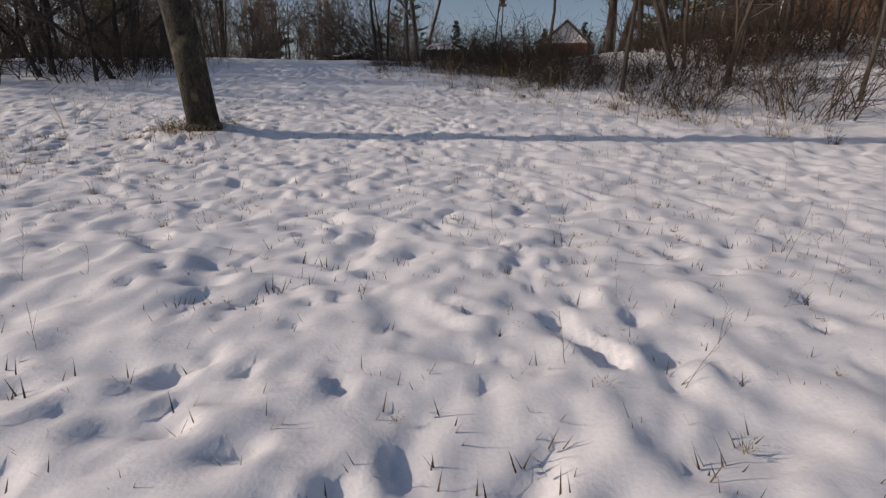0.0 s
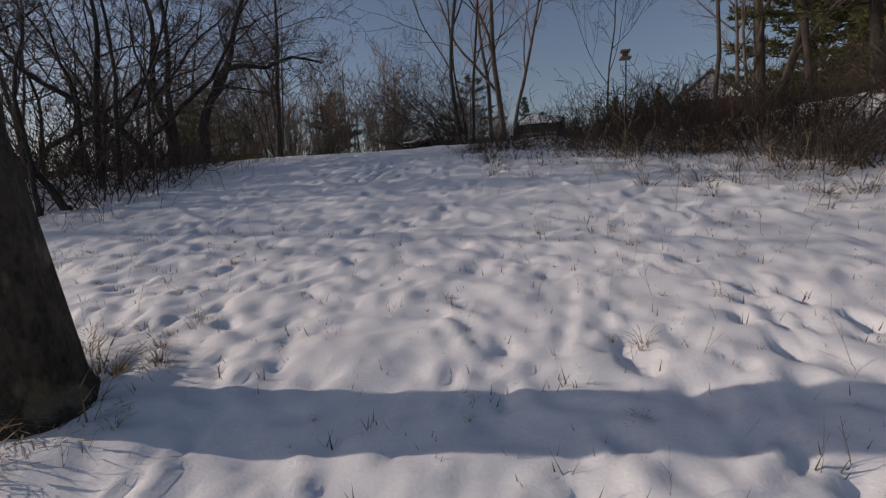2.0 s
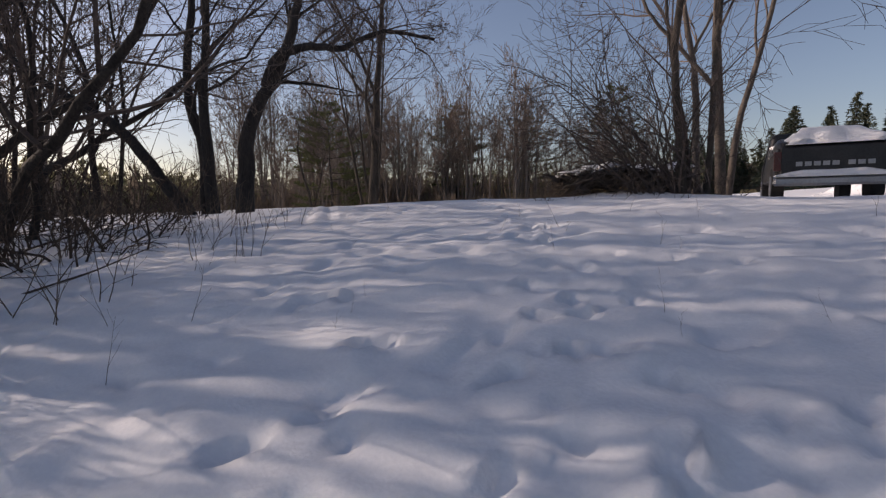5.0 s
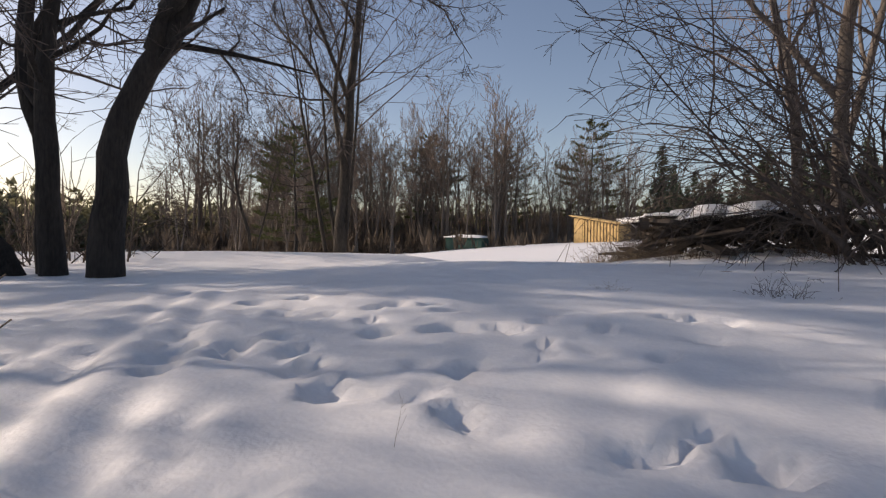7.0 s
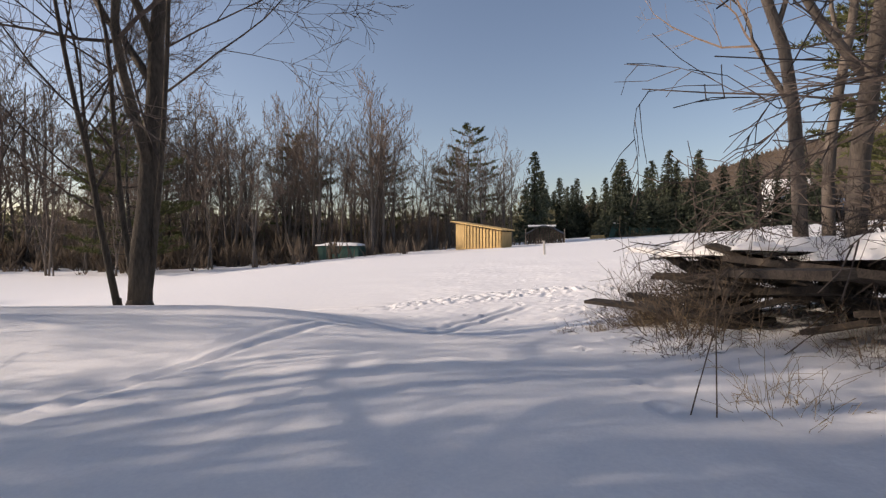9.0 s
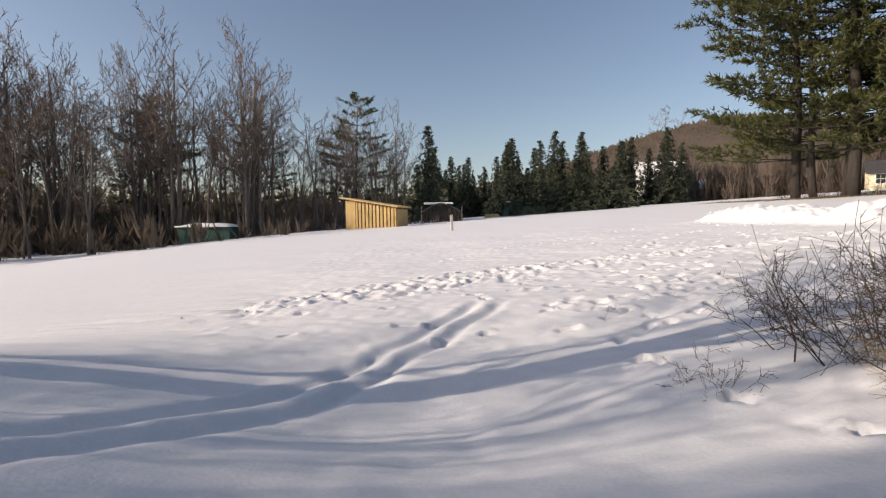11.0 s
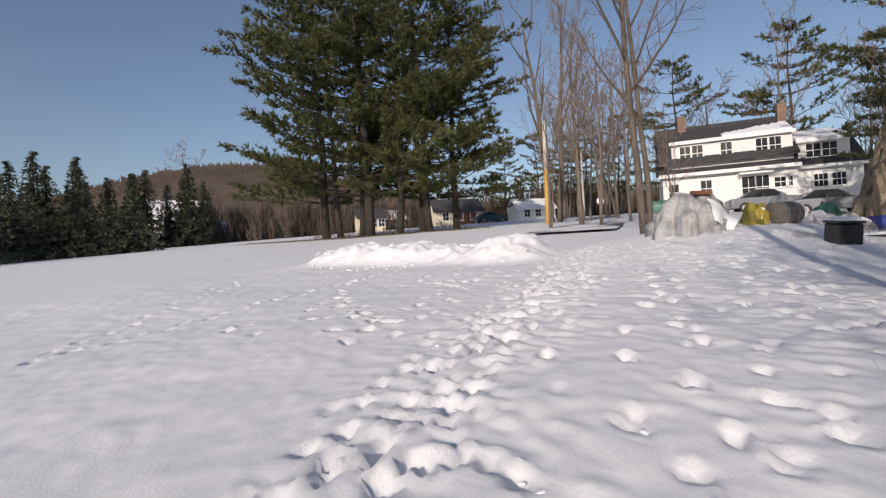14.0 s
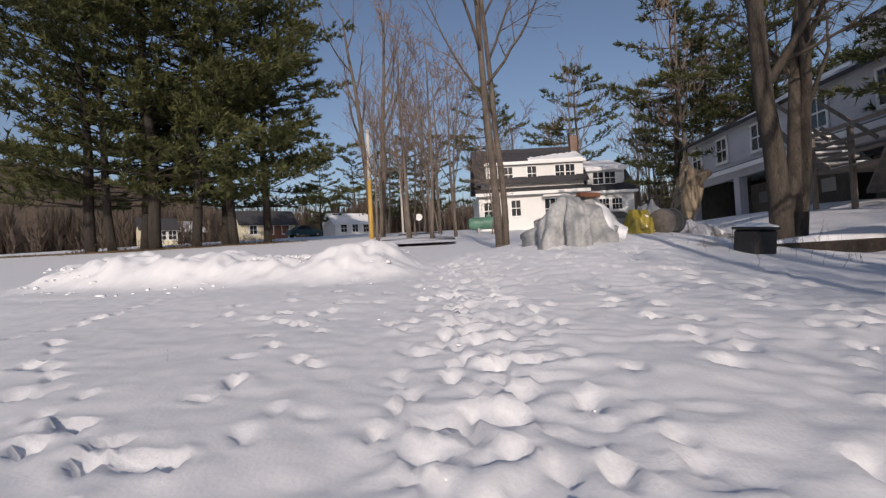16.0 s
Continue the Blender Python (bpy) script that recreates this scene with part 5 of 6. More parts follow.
small_house(38.5, 104, -20, 8, 7, 3.0, 7.2, WHITE, "white cottage with steep snowy roof at the wood's edge", z=6.4)
small_house(46, 106, -20, 7, 5, 2.2, 3.8, GREY_WOOD, "low grey shed beyond the field", z=6.5)
small_house(60, 80, -40, 7, 6, 2.2, 3.8, GREY_WOOD, "low grey house with snowy roof among bare trees")
small_house(56, 64, -48, 7, 5, 2.4, 4.2, CREAM, "cream bungalow with brown garage door", False, True)
small_house(66, 55, -48, 6, 5, 2.3, 3.9, WHITE, "white bungalow with snowy roof along the road")
small_house(52, 75, -42, 4, 4, 2.4, 3.8, CREAM, "small cream house behind the pine grove", False)


# ---- vehicles ----
def hull(profile_pts, half_w, taper, mat, name, parent, label=""):
    """A body from a side outline (x, z), rounded in over its width."""
    p = Pile()
    n = len(profile_pts)
    rows = ((-1.0, 0.93), (-0.92, 1.0), (0.92, 1.0), (1.0, 0.93))
    zmid = sum(z for _, z in profile_pts) / n
    xmid = sum(x for x, _ in profile_pts) / n
    for s, k in rows:
        for x, z in profile_pts:
            w = half_w * (1 - taper * max(0, (z - zmid)))
            p.v.append((xmid + (x - xmid) * k, s * w, zmid + (z - zmid) * k))
    for r in range(3):
        for i in range(n):
            j = (i + 1) % n
            p.f.append((r * n + i, r * n + j, (r + 1) * n + j, (r + 1) * n + i))
    p.f.append(tuple(range(n))[::-1])
    p.f.append(tuple(3 * n + i for i in range(n)))
    return p.part(name, mat, parent, label, smooth=False, bevel=0.02)


def wheels(parent, xs, half_w, r=0.33):
    for x in xs:
        for s in (-1, 1):
            p = Pile()
            p.tube([np.array((x, s * (half_w - 0.2), r)), np.array((x, s * (half_w + 0.01), r))], [r, r], 18)
            w = p.part("wheel", RUBBER, parent)
            q = Pile()
            q.tube([np.array((x, s * (half_w - 0.05), r)), np.array((x, s * (half_w + 0.025), r))], [r * 0.62, r * 0.58], 14)
            q.part("rim", METAL, w)


def sedan(m, paint, label, snow):
    t = thing("car", label, "car", m, "parked cars")
    hull([(-2.2, 0.3), (2.15, 0.3), (2.25, 0.62), (2.1, 0.86), (1.1, 0.95), (-1.5, 0.98), (-2.15, 0.92), (-2.25, 0.6)], 0.87, 0.06, paint, "body", t)
    hull([(1.05, 0.93), (0.35, 1.40), (-0.75, 1.44), (-1.65, 0.96)], 0.72, 0.16, GLASS_DARK, "cabin_glass", t, "dark cabin windows")
    hull([(0.32, 1.395), (0.25, 1.45), (-0.7, 1.485), (-0.8, 1.43)], 0.66, 0.1, paint, "roof", t)
    for s in (-1, 1):
        for x0, x1 in ((1.0, 0.3), (-0.25, -0.32), (-1.6, -0.8)):
            p = Pile()
            p.tube([np.array((x0, s * 0.72, 0.95)), np.array((x1, s * 0.64, 1.42))], [0.035, 0.035], 4)
            p.part("pillar", paint, t)
        box_part("mirror", (0.75, s * 0.95 - 0.08, 0.95), (0.9, s * 0.95 + 0.08, 1.08), paint, t, bevel=0.02)
        box_part("tail_light", (-2.24, s * 0.62 - 0.17, 0.68), (-2.13, s * 0.62 + 0.17, 0.84), RED, t, "red tail light")
        box_part("headlight", (2.12, s * 0.62 - 0.18, 0.66), (2.23, s * 0.62 + 0.18, 0.78), METAL, t)
    wheels(t, (-1.35, 1.4), 0.86)
    if snow:
        box_part("roof_snow", (-0.6, -0.5, 1.48), (0.2, 0.5, 1.53), SNOW_CAP, t, bevel=0.02)
    return t


sedan(pose(31.0, 22.4, ground_at(31, 22.4) + 0.15, 0, 0, -84), CAR_SILVER, "silver saloon car parked by the house", False)
sedan(pose(33.0, 25.4, ground_at(33, 25.4) + 0.05, 0, 0, -80), CAR_SILVER, "silver saloon car half behind snow", True)
sedan(pose(56.2, 55.5, ground_at(56.2, 55.5), 0, 0, -40), CAR_TEAL, "dark teal pickup-like car parked on the road", False)


def pickup():
    t = thing("pickup_truck", "old dark pickup truck with snow on its cover, tailgate showing", "truck", pose(-0.55, 23.35, ground_at(-0.6, 22.4) - 0.02, 0, 0, 84) @ Matrix.Scale(0.88, 4))
    # local x runs forward, tailgate at x = -1.6
    box_part("bed", (-1.55, -0.86, 0.45), (0.8, 0.86, 1.02), BLACK, t, bevel=0.05)
    gate = box_part("tailgate", (-1.66, -0.80, 0.52), (-1.56, 0.80, 1.06), BLACK, t, "black tailgate", bevel=0.03)
    for k in range(8):
        y = 0.50 - k * 0.135 - (0.09 if k > 4 else 0)
        box_part("badge_bar", (-1.668, y - 0.05, 0.70), (-1.661, y + 0.05, 0.78), METAL, gate, "pale plain badge shape")
    box_part("bumper", (-1.85, -0.9, 0.34), (-1.62, 0.9, 0.5), METAL, t, bevel=0.04)
    snow_slab("bumper_snow", (-1.86, -0.88, 0.5), (-1.60, 0.88, 0.62), t, 8, 0.02)
    for s in (-1, 1):
        box_part("tail_light", (-1.66, s * 0.83 - 0.06, 0.62), (-1.55, s * 0.83 + 0.06, 0.98), RED, t, "red tail light", bevel=0.01)
    hull([(0.75, 0.45), (2.9, 0.45), (2.9, 0.95), (2.0, 1.02), (1.7, 1.55), (0.95, 1.6), (0.8, 1.05)], 0.86, 0.15, BLACK, "cab", t)
    hull([(0.92, 1.08), (0.98, 1.55), (1.68, 1.5), (1.92, 1.06)], 0.75, 0.15, GLASS_DARK, "cab_glass", t)
    hull([(-1.62, 1.02), (0.8, 1.02), (0.7, 1.2), (0.2, 1.3), (-1.0, 1.28), (-1.5, 1.16)], 0.84, 0.5, BLACK, "bed_cover", t, "dark bed cover")
    snow_slab("cover_snow", (-1.64, -0.72, 1.10), (0.75, 0.72, 1.44), t, 9, 0.10, 16)
    wheels(t, (-0.7, 2.2), 0.86, 0.36)


pickup()


# ---- the old lumber pile with its snow and briars ----
def lumber_pile():
    t = thing("lumber_pile", "collapsed stack of old dark lumber under thick snow", "lumber pile", pose(-4.05, 22.5, ground_at(-4.6, 22.3) - 0.02, 0, 0, 102))
    rng = np.random.default_rng(13)
    for r in range(9):
        for c in range(9):
            ln = rng.uniform(0.7, 1.9)
            x, y, z = rng.uniform(-0.9, 0.5) - ln / 2, -1.0 + c * 0.235 + rng.uniform(-0.06, 0.06), -0.06 + r * 0.055 + rng.uniform(-0.02, 0.02)
            if 0 < c < 8 and 0 < r < 7:
                continue
            m = Matrix.Translation((0, y, z)) @ pose(0, 0, 0, rng.uniform(-20, 20), rng.uniform(-9.0, 9.0), rng.uniform(-16, 16))
            box_part("plank", (x, 0, 0), (x + ln, rng.uniform(0.09, 0.2), rng.uniform(0.022, 0.045)), OLD_WOOD, t, m=m)
    for _ in range(46):
        a, w = rng.uniform(-60, 60), rng.uniform(0.2, 0.5)
        m = Matrix.Translation((rng.uniform(-1.4, 1.0), rng.uniform(-1.1, 0.95), rng.uniform(0.0, 0.5))) @ pose(0, 0, 0, rng.uniform(-20, 20), rng.uniform(-22, 22), a)
        box_part("plank", (-w, 0, 0), (w, rng.uniform(0.05, 0.15), rng.uniform(0.02, 0.04)), OLD_WOOD, t, m=m)
    for k in range(34):
        w, d = rng.uniform(0.3, 0.85), rng.uniform(0.2, 0.5)
        m = Matrix.Translation((rng.uniform(-1.4, 1.3), rng.uniform(-0.9, 0.85), rng.uniform(0.40, 0.49))) @ pose(0, 0, 0, rng.uniform(-6, 6), rng.uniform(-6, 6), rng.uniform(-40, 40))
        snow_slab("pile_snow", (-w / 2, -d / 2, 0), (w / 2, d / 2, rng.uniform(0.05, 0.11)), t, 14 + k, 0.05, 12, m)


lumber_pile()
heap_a = bush("pile_brush", "dry brown brush and grass tangled over lumber", 106, 0.75, 0.8, 70, place(-5.05, 22.1), WEED, 2, 4, thick=(0.002, 0.006), rmin=0.0016)
for x, y, s in ((-4.95, 23.0, 0.7), (-4.8, 23.7, 0.7), (-4.7, 21.2, 0.5), (-4.75, 24.1, 0.8), (-3.9, 24.4, 0.9), (-3.6, 20.9, 0.5)):
    scatter_copy(heap_a, x, y, rs.uniform(0, 360), s)
for x, y, k in ((-4.7, 22.3, 0.42), (-4.2, 23.2, 0.45), (-4.4, 21.5, 0.38), (-3.6, 22.3, 0.5), (-3.9, 21.0, 0.4), (-4.9, 23.6, 0.35), (-4.6, 22.9, 0.45), (-4.1, 22.0, 0.5)):
    scatter_copy(dark_a, x, y, 0, k).matrix_basis = place(x, y, rs.uniform(0, 360), k, 0.2)
briar_a = bush("briar_tangle", "thorny brown briars over the lumber", 101, 0.8, 1.1, 40, place(-4.85, 24.2, 0, 0.72), BRUSH, 3, 3, thick=(0.003, 0.008), rmin=0.0016)
briar_b = bush("weed_clump", "dry brown weed clump poking from snow", 102, 0.32, 0.2, 26, place(-5.43, 21.6), WEED, 3, 3, thick=(0.0018, 0.004), rmin=0.0011)
briar_c = bush("weed_clump", "dry tan grass and weed clump in snow", 103, 0.34, 0.16, 44, place(-5.5, 20.5), GRASS, 2, 3, thick=(0.0015, 0.003), rmin=0.0009)
for src, x, y, s in ((briar_a, -4.5, 24.7, 0.6), (briar_a, -3.2, 20.3, 0.8), (briar_b, -5.5, 23.2, 0.9), (briar_c, -5.15, 22.4, 1.0), (briar_c, -5.4, 23.4, 1.1), (briar_c, -5.0, 21.6, 0.7), (briar_b, -5.65, 24.2, 0.8), (briar_c, -5.3, 18.3, 0.4), (briar_b, -4.5, 18.4, 0.6), (briar_a, -2.4, 22.8, 1.1), (briar_a, -3.6, 24.6, 0.7), (briar_c, -5.25, 21.9, 0.9), (briar_c, -5.1, 22.9, 1.2), (briar_b, -5.2, 22.0, 1.2), (briar_c, -4.9, 23.7, 1.2), (briar_b, -5.0, 23.0, 1.3), (briar_a, -5.0, 22.6, 0.42), (briar_a, -4.8, 23.6, 0.5), (briar_a, -4.2, 21.3, 0.5), (briar_c, -4.9, 24.1, 1.0)):
    scatter_copy(src, x, y, rs.uniform(0, 360), s)


# ---- garden hut, pole, yard things ----
hut = thing("garden_hut", "small brown wooden garden hut with white gable trim", "hut", pose(3.4, 22.2, ground_at(4.2, 22.9) - 0.05, 0, 0, -12))
box_part("wall", (0, 0, 0), (1.7, 1.5, 1.15), RED_WOOD, hut)
for k in range(9):
    box_part("board", (0.02 + k * 0.187, -0.025, 0.02), (0.19 + k * 0.187, 0.0, 1.15), RED_WOOD, hut)
p = Pile()
p.v = [(0, -0.02, 1.15), (1.7, -0.02, 1.15), (0.85, -0.02, 1.9), (0, 1.5, 1.15), (1.7, 1.5, 1.15), (0.85, 1.5, 1.9)]
p.f = [(0, 1, 2), (5, 4, 3), (0, 3, 4, 1), (1, 4, 5, 2), (2, 5, 3, 0)]
p.part("gable", TRIM, hut, "pale gable trim")
p = Pile()
for s in (-1, 1):
    a = [(0.85 + s * 1.1, -0.25, 0.98), (0.85 + s * 1.1, 1.75, 0.98), (0.85, 1.75, 1.93), (0.85, -0.25, 1.93)]
    n = len(p.v)
    p.v += a + [(x, y, z + 0.06) for x, y, z in a]
    p.f += [tuple(n + i for i in q) for q in ((3, 2, 1, 0), (4, 5, 6, 7), (0, 1, 5, 4), (1, 2, 6, 5), (2, 3, 7, 6), (3, 0, 4, 7))]
p.part("roof", GREY_WOOD, hut)
# No opening: a black panel on the wall stands for the doorway's shade.
box_part("doorway_shade", (0.6, -0.04, 0.05), (1.1, -0.026, 0.95), BLACK, hut)
feeder = thing("bird_feeder", "small bird feeder on a thin pole", "bird feeder", place(1.6, 20.5))
p = Pile()
p.tube([np.array((0, 0, 0)), np.array((0.02, 0, 2.2))], [0.018, 0.018], 6)
p.part("pole", BLACK, feeder)
box_part("tray", (-0.14, -0.14, 2.2), (0.14, 0.14, 2.25), GREY_WOOD, feeder)
box_part("roof", (-0.12, -0.12, 2.38), (0.12, 0.12, 2.43), GREY_WOOD, feeder)
box_part("seed_box", (-0.07, -0.07, 2.25), (0.07, 0.07, 2.38), RED_WOOD, feeder)

pole = thing("utility_pole", "yellow-brown wooden utility pole with pale new top", "utility pole", pose(27.93, 38.5, ground_at(27.93, 38.5) - 0.3, 1.5, -2.5, 0) @ Matrix.Scale(0.9, 4))
p = Pile()
p.tube([np.array((0, 0, z)) for z in (0, 2, 4.6)], [0.17, 0.16, 0.145], 12)
p.part("pole_shaft", YELLOW_POLE, pole, "yellow-brown lower shaft", smooth=True)
p = Pile()
p.tube([np.array((0, 0, z)) for z in (4.6, 6.5, 8.3)], [0.14, 0.13, 0.11], 12)
p.part("pole_top", PALE_POLE, pole, "pale upper shaft", smooth=True)
box_part("bracket", (0.1, -0.1, 4.3), (0.28, 0.1, 4.6), METAL, pole)
second = thing("utility_pole", "thin grey utility pole along the road", "utility pole", pose(51, 41.5, ground_at(51, 41.5) - 0.3))
p = Pile()
p.tube([np.array((0, 0, 0)), np.array((0, 0, 8))], [0.13, 0.09], 8)
p.part("pole_shaft", PALE_POLE, second)
sign = thing("road_sign", "round road sign on a post", "road sign", pose(48.8, 39.2, ground_at(48.8, 39.2) - 0.3, 0, 0, -80))
p = Pile()
p.tube([np.array((0, 0, 0)), np.array((0, 0, 2.0))], [0.03, 0.03], 6)
p.part("post", METAL, sign)
p = Pile()
p.tube([np.array((0, -0.06, 2.0)), np.array((0, -0.03, 2.0))], [0.38, 0.38], 16)
p.part("plate", TRIM, sign)


def draped(name, label, category, m, w, d, h, mat, seed, snow=True, amp=0.12):
    """A heap under a sheet: domed, with folds running down to the ground."""
    t = thing(name, label, category, m)
    p = Pile()
    rng = np.random.default_rng(seed)
    ring, rows = 72, 18
    ph = rng.uniform(0, 6, 6)
    for j in range(rows + 1):
        f = j / rows
        for i in range(ring):
            a = 2 * math.pi * i / ring
            sq = (abs(math.cos(a)) ** 4 + abs(math.sin(a)) ** 4) ** -0.25
            fold = 1 + amp * f * (0.6 * math.sin(7 * a + ph[0]) + 0.5 * math.sin(13 * a + ph[1]) + 0.3 * math.sin(23 * a + ph[2]))
            crease = float(vnoise(np.array(a * 2.5 + seed), np.array(f * 3.0), seed)) * 0.20 + float(vnoise(np.array(a * 6 + seed), np.array(f * 6.0), seed + 1)) * 0.14 + float(vnoise(np.array(a * 13 + seed), np.array(f * 11.0), seed + 2)) * 0.06
            r = (0.06 + 0.94 * f ** 0.6) * (0.5 + 0.5 * sq) * fold * (1 + crease * f)
            z = h * (1 - f ** 1.4) * (1 + 0.30 * math.sin(2 * a + ph[3]) * f * (1 - f) * 4) + 0.04 * math.sin(5 * a + 9 * f + ph[4]) + 0.5 * h * crease * math.sin(math.pi * f)
            p.v.append((0.5 * w * r * math.cos(a), 0.5 * d * r * math.sin(a), z if j < rows else -0.15))
    for j in range(rows):
        for i in range(ring):
            q = (i + 1) % ring
            p.f.append((j * ring + i, (j + 1) * ring + i, (j + 1) * ring + q, j * ring + q))
    p.f.append(tuple(range(ring)))
    p.part("sheet", mat, t, smooth=True)
    if snow:
        cap = Pile()
        n = 16
        for j in range(n + 1):
            for i in range(n + 1):
                u, v = i / n - 0.5, j / n - 0.5
                rr = math.hypot(u, v) * 2
                lump = float(vnoise(np.array(u * 5 + seed), np.array(v * 5), seed))
                x, y = 0.8 * w * u * (1 + 0.2 * lump) + 0.08 * w, 0.8 * d * v * (1 + 0.2 * lump) - 0.12 * d
                cap.v.append((x, y, h * (1.04 - 0.75 * rr ** 1.4) + 0.05 * lump))
        for j in range(n):
            for i in range(n):
                o = j * (n + 1) + i
                cap.f.append((o, o + 1, o + n + 2, o + n + 1))
        cap.part("snow_cover", SNOW_CAP, t, "lumpy white snow", smooth=True)
    return t


draped("tarp_heap", "heap under a grey crumpled tarp with snow on top", "tarp heap", place(4.4, 28.35), 1.35, 1.25, 0.66, GREY_TARP, 201, amp=0.3)
board = thing("loose_board", "short brown board lying on the snowy tarp", "board", pose(4.3, 28.2, ground_at(4.3, 28.3) + 0.60, 4, 3, -70))
box_part("plank", (-0.17, -0.07, 0.03), (0.17, 0.07, 0.10), RED_WOOD, board, bevel=0.01)
draped("yellow_tarp_heap", "junk under a torn yellow sheet with snow", "tarp heap", place(4.8, 27.35), 0.6, 0.55, 0.34, YELLOW_TARP, 202)
draped("snow_heap", "heap of household junk under a grey sheet", "junk heap", place(6.0, 26.9), 1.0, 0.8, 0.5, GREY_TARP, 203)
draped("yard_heap", "green and yellow bags heaped by the stump", "junk heap", place(7.4, 26.0), 0.9, 0.8, 0.5, GREEN_TARP, 204, False)
draped("bag_heap", "white and green bags heaped in the snow", "junk heap", place(5.5, 26.4), 0.7, 0.6, 0.24, SHADE_WALL, 205, amp=0.3)
draped("bag_heap", "crumpled grey sheet over yard junk", "junk heap", place(6.3, 25.8), 0.8, 0.6, 0.26, GREY_TARP, 206, amp=0.35)
for x, y, k in ((5.2, 26.7, 0.5), (5.9, 26.0, 0.55), (4.2, 26.2, 0.5), (4.9, 25.8, 0.6), (3.5, 26.9, 0.4)):
    scatter_copy(edge_b, x, y, rs.uniform(0, 360), k)
barrel = thing("barrel", "dark round barrel lying on its side in snow", "barrel", pose(4.75, 26.95, ground_at(4.75, 26.95) + 0.18, 90, 0, 40) @ Matrix.Scale(0.7, 4))
p = Pile()
p.tube([np.array((0, 0, z)) for z in (-0.35, -0.3, -0.1, 0.1, 0.3, 0.35)], [0.24, 0.27, 0.29, 0.29, 0.27, 0.24], 18)
p.part("drum", GREY_WOOD, barrel, smooth=True)
for z in (-0.15, 0.15):
    p = Pile()
    p.tube([np.array((0, 0, z - 0.02)), np.array((0, 0, z + 0.02))], [0.3, 0.3], 18)
    p.part("hoop", METAL, barrel)
crate = thing("dark_crate", "dark plastic crate with snow on its lid", "crate", pose(3.1, 26.45, ground_at(3.1, 26.45) - 0.05, 3, -4, 20) @ Matrix.Scale(0.85, 4))
box_part("bin", (-0.22, -0.18, 0), (0.22, 0.18, 0.36), BLACK, crate, bevel=0.03)
box_part("lid", (-0.24, -0.2, 0.36), (0.24, 0.2, 0.40), BLACK, crate, bevel=0.015)
snow_slab("lid_snow", (-0.22, -0.18, 0.4), (0.22, 0.18, 0.46), crate, 5, 0.01)
tote = thing("blue_bin", "bright blue plastic bin by the garage", "bin", pose(9.8, 24.6, ground_at(9.8, 24.6) - 0.05, 0, 0, 10) @ Matrix.Scale(0.55, 4))
box_part("bin", (-0.35, -0.3, 0), (0.35, 0.3, 0.6), BLUE, tote, bevel=0.03)
box_part("lid", (-0.38, -0.33, 0.6), (0.38, 0.33, 0.65), BLUE, tote, bevel=0.02)
edge = thing("timber_edging", "dark timber laid along the yard's edge", "timber", pose(4.4, 24.7, ground_at(4.4, 24.7), 0, 0, -68))
box_part("beam", (-1.6, -0.1, -0.05), (1.6, 0.1, 0.16), OLD_WOOD, edge, bevel=0.02)
snow_slab("beam_snow", (-1.5, -0.09, 0.16), (1.2, 0.09, 0.24), edge, 6, 0.02)

tank = thing("gas_tank", "long pale green gas tank by the white house", "gas tank", pose(32.6, 31.0, ground_at(32.6, 31.0) + 0.7, 0, 0, -75))
p = Pile()
p.tube([np.array((x, 0, 0)) for x in (-1.5, -1.42, -1.25, 1.25, 1.42, 1.5)], [0.12, 0.34, 0.45, 0.45, 0.34, 0.12], 18)
p.part("shell", TANK, tank, smooth=True)
for x in (-0.8, 0.8):
    box_part("leg", (x - 0.08, -0.3, -0.9), (x + 0.08, 0.3, -0.35), METAL, tank)
box_part("dome", (-0.15, -0.15, 0.4), (0.15, 0.15, 0.58), TANK, tank, bevel=0.03)


def tall_stump():
    t = thing("tall_stump", "tall broken tree stump with bare weathered wood", "tree stump", place(13.1, 24.4, 0, 0.9, 0.1))
    p = Pile()
    rng = np.random.default_rng(33)
    ring, rows = 22, 14
    for j in range(rows + 1):
        f = j / rows
        for i in range(ring):
            a = 2 * math.pi * i / ring
            top = 2.35 + 0.45 * math.sin(a + 1) + 0.3 * math.sin(3 * a) + 0.25 * rng.uniform(-1, 1)
            r = (0.44 - 0.12 * f + 0.2 * math.exp(-f * 7)) * (1 + 0.08 * math.sin(5 * a + 2 * f) + 0.05 * math.sin(11 * a))
            p.v.append((r * math.cos(a) + 0.2 * f, r * math.sin(a) - 1.0 * f, -0.4 + (top + 0.4) * f))
    for j in range(rows):
        for i in range(ring):
            q = (i + 1) % ring
            p.f.append((j * ring + i, j * ring + q, (j + 1) * ring + q, (j + 1) * ring + i))
    c = len(p.v)
    p.v.append((0.2, -1.0, 2.0))
    for i in range(ring):
        p.f.append((rows * ring + i, rows * ring + (i + 1) % ring, c))
    p.part("trunk", STUMP, t, smooth=True)
    q = Pile()
    q.tube([np.array((0.1, -0.5, 1.5)), np.array((0.15, -1.1, 2.0)), np.array((0.2, -1.5, 2.25))], [0.2, 0.17, 0.13], 10)
    q.part("broken_limb", STUMP, t, smooth=True)


tall_stump()

